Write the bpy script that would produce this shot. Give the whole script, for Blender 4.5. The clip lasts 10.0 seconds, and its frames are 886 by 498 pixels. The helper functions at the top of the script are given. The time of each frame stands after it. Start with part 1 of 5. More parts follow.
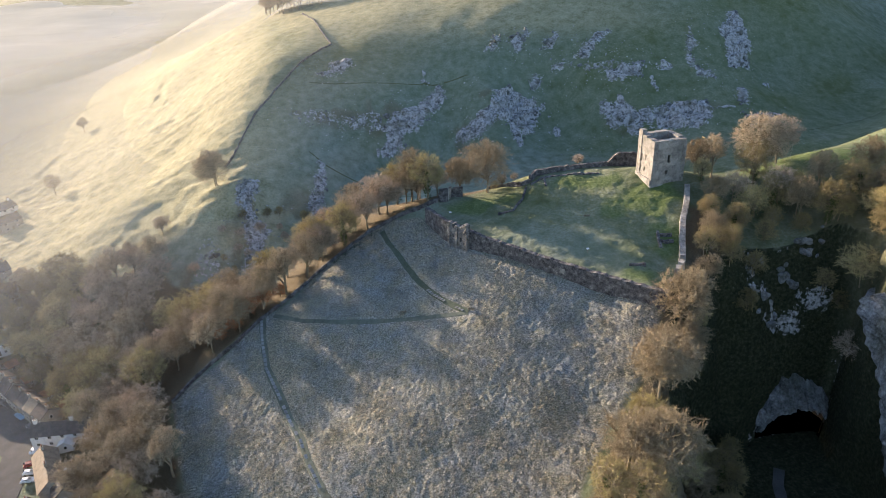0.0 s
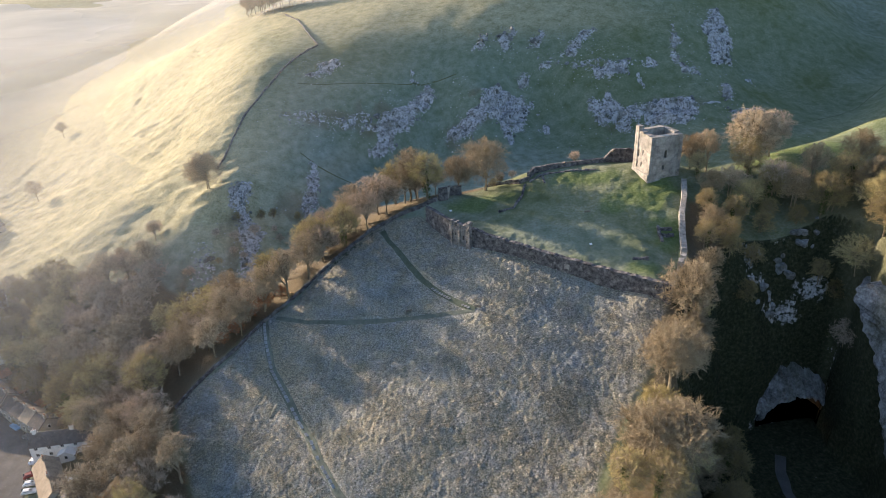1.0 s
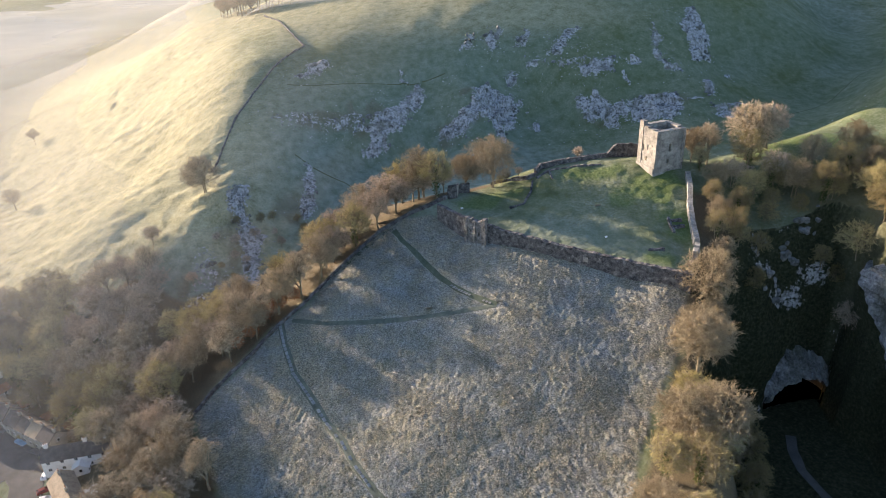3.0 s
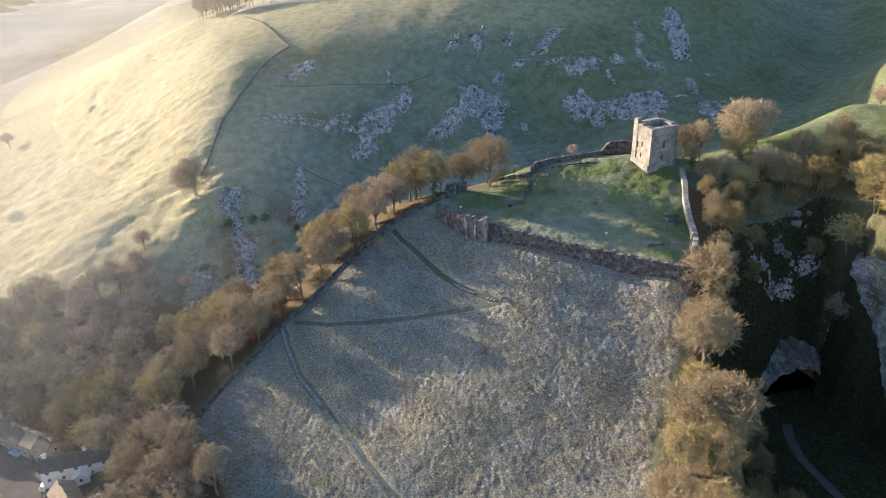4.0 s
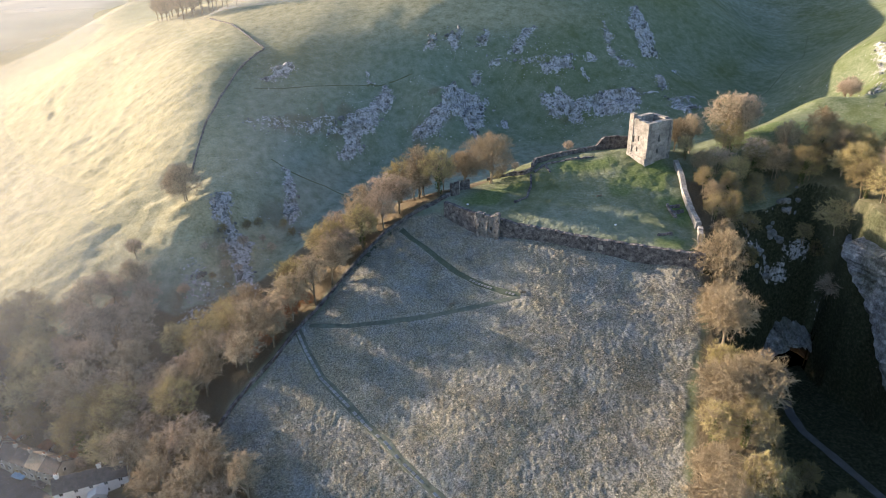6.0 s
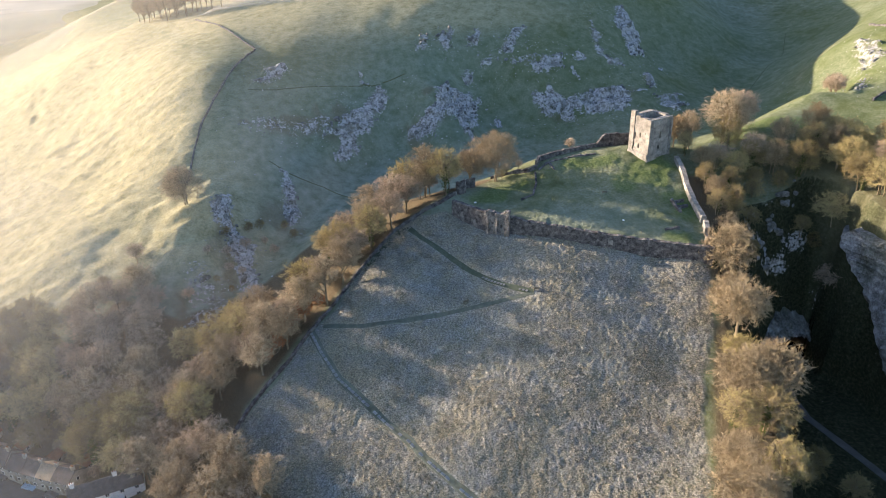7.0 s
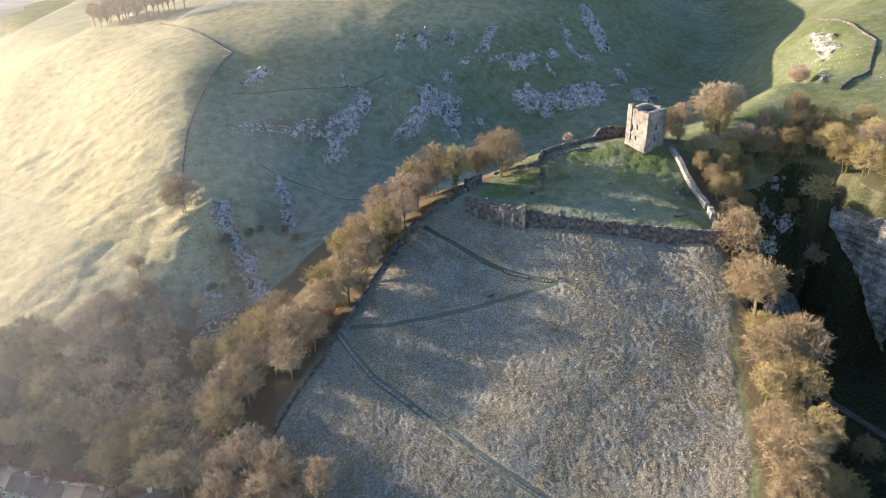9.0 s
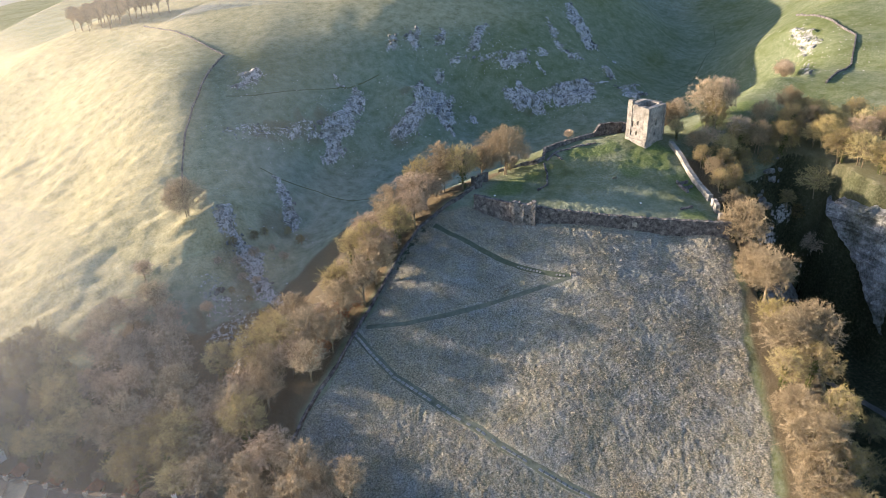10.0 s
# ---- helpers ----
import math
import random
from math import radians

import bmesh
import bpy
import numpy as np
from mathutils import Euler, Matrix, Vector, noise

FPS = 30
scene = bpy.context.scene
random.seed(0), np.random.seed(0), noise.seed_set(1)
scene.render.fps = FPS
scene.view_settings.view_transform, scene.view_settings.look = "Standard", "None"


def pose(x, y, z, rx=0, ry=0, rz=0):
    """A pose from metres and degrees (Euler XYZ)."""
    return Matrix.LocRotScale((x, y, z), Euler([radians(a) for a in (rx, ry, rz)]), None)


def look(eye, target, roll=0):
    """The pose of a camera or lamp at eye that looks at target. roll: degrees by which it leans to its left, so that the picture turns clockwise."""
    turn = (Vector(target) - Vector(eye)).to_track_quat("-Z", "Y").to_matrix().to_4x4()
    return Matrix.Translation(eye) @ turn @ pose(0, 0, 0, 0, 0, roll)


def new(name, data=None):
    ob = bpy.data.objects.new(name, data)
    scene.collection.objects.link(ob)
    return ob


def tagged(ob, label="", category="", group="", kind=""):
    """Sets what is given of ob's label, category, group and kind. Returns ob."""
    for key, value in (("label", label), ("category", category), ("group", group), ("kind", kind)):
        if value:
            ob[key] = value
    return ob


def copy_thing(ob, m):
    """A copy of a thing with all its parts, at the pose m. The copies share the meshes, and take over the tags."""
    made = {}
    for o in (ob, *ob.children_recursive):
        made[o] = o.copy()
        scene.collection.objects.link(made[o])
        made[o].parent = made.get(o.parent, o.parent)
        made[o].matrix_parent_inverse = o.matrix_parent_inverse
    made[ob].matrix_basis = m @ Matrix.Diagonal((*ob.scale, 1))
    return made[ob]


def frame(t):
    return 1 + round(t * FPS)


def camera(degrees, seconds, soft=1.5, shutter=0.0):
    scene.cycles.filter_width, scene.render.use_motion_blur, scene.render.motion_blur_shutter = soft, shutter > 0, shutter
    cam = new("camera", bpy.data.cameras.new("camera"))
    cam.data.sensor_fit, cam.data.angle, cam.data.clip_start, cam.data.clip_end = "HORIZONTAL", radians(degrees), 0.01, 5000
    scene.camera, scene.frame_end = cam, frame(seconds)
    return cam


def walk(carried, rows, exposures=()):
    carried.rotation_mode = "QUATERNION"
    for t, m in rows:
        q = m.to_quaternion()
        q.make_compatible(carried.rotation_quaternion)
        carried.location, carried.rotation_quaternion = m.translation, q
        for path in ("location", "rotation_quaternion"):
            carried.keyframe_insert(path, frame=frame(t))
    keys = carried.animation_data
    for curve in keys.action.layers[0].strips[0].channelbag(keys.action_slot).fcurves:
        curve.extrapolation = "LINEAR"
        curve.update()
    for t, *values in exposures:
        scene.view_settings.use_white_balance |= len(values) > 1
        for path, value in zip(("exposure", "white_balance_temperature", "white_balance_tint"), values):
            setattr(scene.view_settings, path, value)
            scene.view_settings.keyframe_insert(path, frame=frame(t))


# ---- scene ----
cam = camera(67.4, 10.0, soft=0.85)
METRES, EYE, TILT, LEAN, TURN = 110.0, 150.0, -26.0, 2.0, 0.0
ROWS = [
    (0.0, 0.0, 0.0, 0.0, 0.0, 0.0, -0.0),
    (0.5, -0.0383, -0.0027, -0.0027, -1.06, 0.0, 0.59),
    (1.0, -0.0777, -0.0048, -0.0049, -2.11, 0.01, 1.16),
    (1.5, -0.1171, -0.0063, -0.0065, -2.92, -0.0, 1.57),
    (2.0, -0.157, -0.0074, -0.0078, -3.74, 0.0, 1.95),
    (2.5, -0.197, -0.0079, -0.0087, -4.59, -0.02, 2.36),
    (4.0, -0.3215, -0.0036, -0.0108, -7.96, -0.09, 3.77),
    (4.5, -0.3682, -0.0005, -0.01, -9.38, -0.17, 4.35),
    (5.0, -0.4183, 0.0039, -0.0087, -10.67, -0.25, 4.87),
    (5.5, -0.471, 0.0095, -0.007, -11.87, -0.32, 5.36),
    (7.0, -0.6362, 0.0327, 0.0028, -15.35, -0.66, 6.92),
    (7.5, -0.6937, 0.0431, 0.0072, -16.89, -0.83, 7.62),
    (8.0, -0.7519, 0.0548, 0.0122, -18.25, -1.0, 8.23),
    (8.5, -0.8102, 0.0678, 0.0179, -19.5, -1.18, 8.82),
    (9.0, -0.8687, 0.0821, 0.0244, -20.72, -1.36, 9.44),
    (9.5, -0.9273, 0.0977, 0.031, -21.92, -1.55, 10.11),
    (10.0, -0.9854, 0.1149, 0.038, -23.23, -1.76, 10.82),
]
walk(cam, [(t, pose(0, 0, EYE, TILT, LEAN, TURN) @ pose(METRES * x, METRES * y, METRES * z, 90 + pitch, roll, yaw)) for t, x, y, z, yaw, pitch, roll in ROWS], exposures=[(0.0, 1.56, 6400, 17), (5.0, 1.62, 6400, 17), (10.0, 1.66, 6400, 17)])

# ---- light: a low winter sun, and the sky ----
SUN_AZ, SUN_EL = 309.0, 12.0          # compass degrees from +y, clockwise; height
world = bpy.data.worlds.new("world")
scene.world = world
world.use_nodes = True
wn = world.node_tree.nodes
sky = wn.new("ShaderNodeTexSky")
sky.sky_type, sky.sun_disc = "NISHITA", False
sky.sun_elevation, sky.sun_rotation = radians(SUN_EL), radians(SUN_AZ)
sky.air_density, sky.dust_density, sky.ozone_density = 1.0, 1.2, 2.0
world.node_tree.links.new(sky.outputs[0], wn["Background"].inputs[0])
wn["Background"].inputs[1].default_value = 0.115
sun = new("sun", bpy.data.lights.new("sun", "SUN"))
sun.data.energy, sun.data.angle, sun.data.color = 5.0, radians(0.6), (1.0, 0.80, 0.56)
sd = Vector((math.sin(radians(SUN_AZ)) * math.cos(radians(SUN_EL)), math.cos(radians(SUN_AZ)) * math.cos(radians(SUN_EL)), math.sin(radians(SUN_EL))))
sun.matrix_world = look(sd * 400, (0, 0, 0))

# ---- shape of the land (metres): ridge, valley and slope lines, blended smoothly ----
LAND = {
    "meadow": [(-60, 133, 19.8), (-6, 118, 30.2), (26, 119, 39), (19, 137, 45), (9, 151, 48.4), (25, 163, 56), (42, 152, 54.8), (-21, 190, 54.7), (-51, 192, 43.7), (10, 95, 26), (40, 98, 38), (-30, 100, 14), (-68.8, 174.4, 32.5), (-77.3, 170.7, 28.1), (-52.8, 186.5, 41.9), (-43.4, 193.8, 48), (-33.5, 199.8, 52.9), (-62.1, 181.5, 38.7), (-23.8, 204.2, 57.7), (-0.3, 190.5, 59.7), (5.3, 185.4, 59.6), (-45.7, 146, 28.8), (-23, 130.8, 31.3), (-15.4, 169.3, 46.2), (3.6, 162.1, 50.4), (30, 165.5, 59.2), (48, 151.5, 59.6)],
    "ward": [(51, 186, 66.2), (64, 200, 71), (44, 219, 72.1), (21, 206, 66), (28, 211, 70.2), (30, 216, 72.1), (24.5, 214, 69.4), (18, 210, 66.1), (10, 212, 64.9), (70, 212, 74), (54, 220, 72.9), (72, 190, 69), (5, 200, 62.3), (36, 180, 62.4), (56, 166, 62.3), (12, 190, 62.2), (28, 176, 61.2), (46, 164, 61.0), (30, 195, 64.9), (45, 200, 68.3), (-11.7, 207.8, 63.6), (-4.2, 211.4, 64.3), (-8, 203.5, 60.2), (42, 191.2, 66.5), (36.7, 212.6, 71), (64.3, 179.9, 65.1), (18, 174.3, 59.7)],
    "rim": [(48, 130, 48.6), (56, 148, 56.8), (66, 164, 61.2), (50, 108, 42), (52, 80, 36), (86, 190, 66), (98, 176, 62), (112, 150, 68), (116, 128, 66), (120, 100, 60), (125, 60, 50)],
    "mound": [(92, 204, 72), (106, 201, 78), (118, 208, 80), (152, 214, 78.6), (202, 220, 82.6), (156, 226, 83.5), (204, 240, 83.5), (234, 285, 90.9), (248, 282, 96.6), (240, 243, 94.8), (300, 306, 106), (380, 330, 118), (140, 180, 74), (170, 140, 78), (223, 260, 88), (173.5, 223, 81.9), (218, 240.5, 90.8), (132, 217, 78.2), (251.5, 290.5, 94.7), (186, 220.6, 83.5)],
    "dale_floor": [(-105, 213, 22), (-76, 240, 31.3), (-52, 264, 37.9), (-14, 282, 44.4), (40, 292, 49.6), (100, 298, 55.5), (170, 306, 56.8), (215, 330, 56.9), (258, 371, 63.6), (288, 438, 76), (330, 560, 96), (-81.9, 251.4, 40.4), (231.8, 394.8, 84.7)],
    "dale_side": [(-38, 238, 50.5), (0, 245, 52.1), (50, 248, 53.9), (100, 238, 58.4), (112, 220, 71.5), (138, 240, 67.4), (163, 250, 64), (186, 256, 63.7), (206, 284, 65.1), (130, 262, 57.1), (170, 280, 56.1)],
    "far_side": [(2, 313, 55.6), (-39, 321, 70.4), (-5.9, 336.5, 72.3), (22.2, 324.1, 74.1), (46.2, 326.9, 58.3), (88.5, 317.1, 56.8), (123.3, 314, 64.7), (149.4, 366.2, 91.2), (163, 362.4, 77.3), (-59.3, 288.3, 52.1), (-79.4, 328.8, 80.7), (24.9, 358.2, 93.5), (38.3, 361.2, 93.7), (53.9, 362.5, 94.3), (72.5, 356.3, 90.9), (86.5, 340.6, 80.7), (74.5, 346.6, 83.2), (123, 347.7, 83.4), (152.3, 327.7, 68.5), (191, 363.7, 73.1), (105.5, 318.2, 62.3), (85.4, 322.5, 65.5), (42.6, 342.3, 73.2), (33, 327.5, 65.5), (-10, 328.1, 67.4), (-29.9, 314.5, 62.6), (137.2, 338.1, 76.6), (18.2, 312.8, 63.3), (-27, 309, 50.5), (-21, 317, 64), (-69.4, 312, 70), (92.6, 323, 68)],
    "crest": [(-92, 241, 37.4), (-104, 316, 71.3), (-87, 352, 90.6), (-52, 418, 105.6), (2, 396, 107.4), (70, 400, 111), (60, 432, 124), (120, 440, 128), (15, 444, 116), (180, 424, 116), (60, 500, 140), (240, 450, 104.1), (300, 560, 128), (-61.9, 376.5, 95.6), (-48.2, 349.3, 88.1), (-93, 310, 73), (-97, 286, 59.5), (-99.5, 246, 44.7), (-29, 409, 108), (-89.6, 261.4, 55), (-108, 261, 49)],
    "lit_slope": [(-126, 266, 44.1), (-150, 347, 53.4), (-106, 399, 92.1), (-142, 409, 74.3), (-178, 276, 27.3), (-214, 341, 25), (-171, 484, 79), (-131, 510, 96.1), (-250, 440, 31.9), (-136.3, 319, 51.2), (-159.6, 410, 64.7), (-234, 479, 45), (-145, 271, 42.8), (-123, 515, 98), (-127, 247, 37.9), (-153, 237, 25.8), (-83.6, 401, 98.8)],
    "valley": [(-123, 167, 8), (-148, 177, 5), (-131, 152, 5), (-139, 188, 8), (-168, 220, 16.1), (-147, 229, 23.6), (-176, 230, 17.1), (-100, 152, 11), (-106, 178, 14), (-123, 204, 23), (-110, 100, 2), (-60, 90, 6), (-300, 300, 8), (-330, 480, 12), (-200, 150, 3)],
    "far": [(-420, 800, 14), (-150, 700, 70), (150, 700, 130), (500, 600, 120), (450, 250, 110), (400, -100, 70), (0, -250, 0), (-400, -100, -2), (-600, 300, 8)],
}
SPOTS = np.array([p for line in LAND.values() for p in line], float)
SOFT = 9.0


def _kern(d2):
    return np.sqrt(d2 + SOFT * SOFT)


def _solve():
    p = SPOTS
    n = len(p)
    a = np.zeros((n + 1, n + 1))
    a[:n, :n] = -_kern(((p[:, None, :2] - p[None, :, :2]) ** 2).sum(2)) + np.eye(n) * 1.2
    a[:n, n] = a[n, :n] = 1
    return np.linalg.solve(a, np.append(p[:, 2], 0))


WEIGHTS = _solve()


def vnoise(x, y, size, seed=0):
    """Smooth value noise, -1 to 1."""
    x, y = np.asarray(x, float) / size + seed * 17.13, np.asarray(y, float) / size + seed * 7.77
    i, j = np.floor(x).astype(np.int64), np.floor(y).astype(np.int64)
    u, v = x - i, y - j
    u, v = u * u * (3 - 2 * u), v * v * (3 - 2 * v)

    def h(a, b):
        k = (a * 374761393 + b * 668265263 + seed * 974711) & 0x7FFFFFFF
        k = ((k ^ (k >> 13)) * 1274126177) & 0x7FFFFFFF
        return ((k ^ (k >> 16)) & 0xFFFF) / 32767.5 - 1

    return (h(i, j) * (1 - u) + h(i + 1, j) * u) * (1 - v) + (h(i, j + 1) * (1 - u) + h(i + 1, j + 1) * u) * v


def fbm(x, y, size, seed=0, octaves=4):
    return sum(vnoise(x, y, size / 2 ** k, seed + k) / 2 ** k for k in range(octaves))


def step(a, b, v):
    v = np.clip((v - a) / (b - a), 0, 1)
    return v * v * (3 - 2 * v)


def line_dist(x, y, pts):
    """Distance to a polyline, and the signed side (left is +)."""
    best = np.full(np.shape(x), 1e9)
    side = np.ones(np.shape(x))
    for (ax, ay), (bx, by) in zip(pts[:-1], pts[1:]):
        dx, dy = bx - ax, by - ay
        s = np.clip(((x - ax) * dx + (y - ay) * dy) / (dx * dx + dy * dy), 0, 1)
        d = np.hypot(x - ax - s * dx, y - ay - s * dy)
        near = d < best
        best = np.where(near, d, best)
        side = np.where(near, np.sign(dx * (y - ay) - dy * (x - ax)), side)
    return best, side


def inside(x, y, poly):
    c = np.zeros(np.shape(x), bool)
    for (ax, ay), (bx, by) in zip(poly, poly[1:] + poly[:1]):
        if ay != by:
            c ^= ((ay > y) != (by > y)) & (x < (bx - ax) * (y - ay) / (by - ay) + ax)
    return c


GORGE = [(10, -120), (34, 60), (55, 100), (62, 130), (70, 150), (80, 158), (94, 162), (113, 162), (109, 148), (110, 133), (113, 100), (118, 60), (125, -120)]


def base_height(x, y):
    x, y = np.asarray(x, float), np.asarray(y, float)
    if x.size < 500:
        d2 = (x[..., None] - SPOTS[:, 0]) ** 2 + (y[..., None] - SPOTS[:, 1]) ** 2
        return WEIGHTS[-1] - (WEIGHTS[:-1] * _kern(d2)).sum(-1)
    z = np.full(x.shape, WEIGHTS[-1])
    for (px, py, _), w in zip(SPOTS, WEIGHTS[:-1]):
        z = z - w * _kern((x - px) ** 2 + (y - py) ** 2)
    return z


# outlines of the crags in plan
CRAGS = {
    "buttress": [(-3.3, 342.5), (-1.6, 336.4), (-7.6, 325.8), (-13.6, 317.7), (-20.4, 313.4), (-21.6, 309.4), (-26.1, 306.7), (-30.6, 304.5), (-34.6, 306.0), (-30.5, 312.1), (-31.8, 315.1), (-28.5, 321.0), (-20.7, 325.2), (-11.7, 333.4)],
    "scrub_band": [(-76.0, 313.2), (-65.2, 318.2), (-52.8, 317.4), (-36.6, 320.8), (-29.6, 319.1), (-30.4, 314.5), (-44.2, 311.2), (-66.8, 308.5), (-75.0, 308.2)],
    "scar": [(-66.9, 337.2), (-55.3, 348.8), (-48.8, 350.7), (-47.7, 344.8), (-61.8, 336.4)],
    "twin": [(21.9, 328.9), (30.5, 338.6), (37.5, 336.6), (44.4, 339.9), (47.6, 333.2), (47.1, 328.5), (37.4, 314.3), (34.5, 301.8), (30.1, 303.5), (29.0, 310.2), (25.4, 315.1), (19.5, 312.3), (15.5, 304.4), (8.1, 307.8), (1.7, 316.2), (12.2, 315.4), (18.6, 321.0)],
    "tooth_a": [(42.0, 344.5), (47.7, 347.0), (44.9, 340.5), (40.7, 340.1)],
    "tooth_b": [(24.7, 365.3), (29.9, 363.7), (26.6, 355.4), (21.0, 355.4)],
    "tooth_c": [(36.6, 368.3), (42.0, 365.8), (41.0, 357.6), (36.4, 352.8), (32.5, 359.8)],
    "tooth_d": [(49.1, 359.3), (56.3, 366.2), (59.0, 364.5), (54.2, 357.8), (49.0, 357.4)],
    "tooth_e": [(64.4, 350.8), (70.6, 354.8), (78.7, 363.6), (87.4, 366.0), (78.9, 356.8), (71.1, 351.0)],
    "debris": [(44.4, 355.5), (56.5, 352.8), (68.0, 348.4), (84.3, 347.1), (94.2, 346.2), (107.6, 345.2), (109.1, 341.0), (91.6, 340.7), (72.2, 342.4), (55.0, 348.8)],
    "pale_cliff": [(80.2, 341.6), (88.4, 344.9), (97.6, 342.6), (98.2, 336.7), (90.4, 334.4), (82.6, 337.2)],
    "long_cliff": [(74.8, 329.0), (85.2, 326.5), (96.3, 321.8), (107.4, 323.6), (127.8, 323.0), (127.9, 315.2), (116.6, 304.3), (104.9, 311.9), (94.4, 315.3), (92.2, 311.5), (81.0, 316.9), (75.4, 322.0)],
    "slab": [(151.8, 384.3), (161.5, 392.1), (164.3, 382.1), (164.2, 370.3), (156.0, 351.6), (144.2, 345.2), (146.3, 359.1), (144.5, 367.8)],
    "rib": [(128.3, 373.4), (130.7, 365.1), (126.6, 349.9), (128.0, 341.5), (137.1, 336.2), (125.6, 338.4), (123.2, 348.9), (125.7, 361.0)],
    "gully": [(142.9, 331.5), (146.6, 331.3), (144.4, 320.5), (140.1, 318.4)],
    "shelf": [(140.3, 314.0), (156.0, 315.6), (157.4, 305.4), (144.1, 296.7), (138.6, 305.5)],
    "fin": [(-60.6, 291.8), (-57.5, 290.5), (-55.6, 280.7), (-56.1, 270.5), (-60.5, 261.2), (-63.3, 264.9), (-60.7, 274.8), (-60.6, 286.5)],
    "nose": [(-89.5, 263.5), (-83.1, 268.7), (-81.7, 257.3), (-76.9, 251.4), (-74.9, 235.1), (-74.7, 222.2), (-80.8, 229.4), (-82.9, 243.9), (-86.3, 249.1), (-88.2, 254.1)],
    "foot": [(-102.1, 239.8), (-95.9, 242.4), (-89.3, 230.1), (-82.6, 220.2), (-88.6, 208.6), (-97.5, 203.3), (-104.7, 215.0), (-100.7, 228.4)],
    "plateau": [(232.7, 283.0), (236.3, 276.9), (230.6, 262.0), (219.0, 247.2), (214.8, 250.6), (209.0, 249.5), (198.7, 237.2), (167.4, 213.8), (170.5, 219.7), (208.4, 249.9), (221.4, 267.3)],
}
BARE = {"scrub_band": 0.55, "debris": 0.6, "foot": 0.5, "shelf": 0.7, "plateau": 0.66}
CURTAIN = [(-8.3, 203.5), (-0.3, 190.5), (5.3, 185.7), (31, 166.4), (50, 152.4), (55, 148.8)]


def rockiness(x, y):
    """How bare the rock is, 0 to 1."""
    x, y = np.asarray(x, float), np.asarray(y, float)
    m = np.zeros(x.shape)
    for name, poly in CRAGS.items():
        xs, ys = [p[0] for p in poly], [p[1] for p in poly]
        near = (x > min(xs) - 3) & (x < max(xs) + 3) & (y > min(ys) - 3) & (y < max(ys) + 3)
        if not near.any():
            continue
        px, py = x[near], y[near]
        d, _ = line_dist(px, py, poly + poly[:1])
        s = np.where(inside(px, py, poly), d, -d) + 2.0 * fbm(px, py, 6, 21, 4) + 0.4
        m[near] = np.maximum(m[near], BARE.get(name, 1.0) * (0.45 * step(-1.2, 0.6, s) + 0.55 * step(-0.5, 3.5, s)))
    band = (y > 306) & (y < 372) & (x > -30) & (x < 175)
    if band.any():
        px, py = x[band], y[band]
        m[band] = np.maximum(m[band], step(306, 316, py) * step(372, 352, py) * 0.8 * step(0.92, 1.15, fbm(px, py * 0.8, 7, 27, 4)))
    return m


def ward_lift(x, y):
    """The bailey is held up by its curtain wall."""
    d, side = line_dist(x, y, CURTAIN)
    lift = 1.5 * (1 - step(2, 30, d)) * step(-12, -4, x - 0.0) * step(60, 52, x)
    return np.where(side > 0, lift * step(0.0, 0.6, d), 0)


def height(x, y, fine=True):
    """Height of the ground."""
    x, y = np.asarray(x, float), np.asarray(y, float)
    z = base_height(x, y)
    far = np.hypot(x, y - 250)
    z = z * (1 - step(700, 1500, far)) + (30 + 60 * fbm(x, y, 900, 5, 3)) * step(700, 1500, far)
    z = z + ward_lift(x, y)
    # the gorge on the cave side
    wob = (2.2 - 1.0 * step(99, 104, x)) * fbm(x, y, 14, 3, 3) if fine else 0
    d, _ = line_dist(x, y, GORGE + GORGE[:1])
    d = np.where(inside(x, y, GORGE), -d, d) + wob
    wide = 13.0 - 9.5 * step(99, 105, x) + 10 * step(158, 164, y) * step(116, 112, x) * step(99, 105, x)
    rise = np.clip((d + 1.5) / (wide + 1.5), 0, 1)
    head = step(152, 159, y) * step(118, 113, x) * step(76, 88, x)
    z = 4.0 + (z - 4.0) * (rise * rise * (3 - 2 * rise) * (1 - head) + rise ** 0.6 * head)
    if fine:
        z = z + 0.35 * fbm(x, y, 22, 9, 3) * step(10, 60, z)
        m = rockiness(x, y)
        if not np.any(m):
            return z
        # bedded ledges: steep risers between sloping treads
        tall = 4.2
        q = (z + 1.5 * fbm(x, y, 13, 37, 2)) / tall
        fr = q - np.floor(q)
        z = z + m * (0.85 * tall * (step(0.35, 0.65, fr) - fr) + 1.9 * np.abs(fbm(x, y, 7, 31, 4)) + 0.2)
    return z


# ---- materials ----
def material(name, rough=0.9, metal=0.0):
    m = bpy.data.materials.new(name)
    m.use_nodes = True
    b = m.node_tree.nodes["Principled BSDF"]
    b.inputs["Roughness"].default_value, b.inputs["Metallic"].default_value = rough, metal
    b.inputs["Specular IOR Level"].default_value = 0.25
    return m, m.node_tree.nodes, m.node_tree.links, b


def tex(nodes, links, scale, detail=6.0, rough=0.6, space=None, kind="ShaderNodeTexNoise"):
    n = nodes.new(kind)
    n.inputs["Scale"].default_value = scale
    if kind == "ShaderNodeTexNoise":
        n.inputs["Detail"].default_value, n.inputs["Roughness"].default_value = detail, rough
    if space is not None:
        links.new(space, n.inputs["Vector"])
    return n


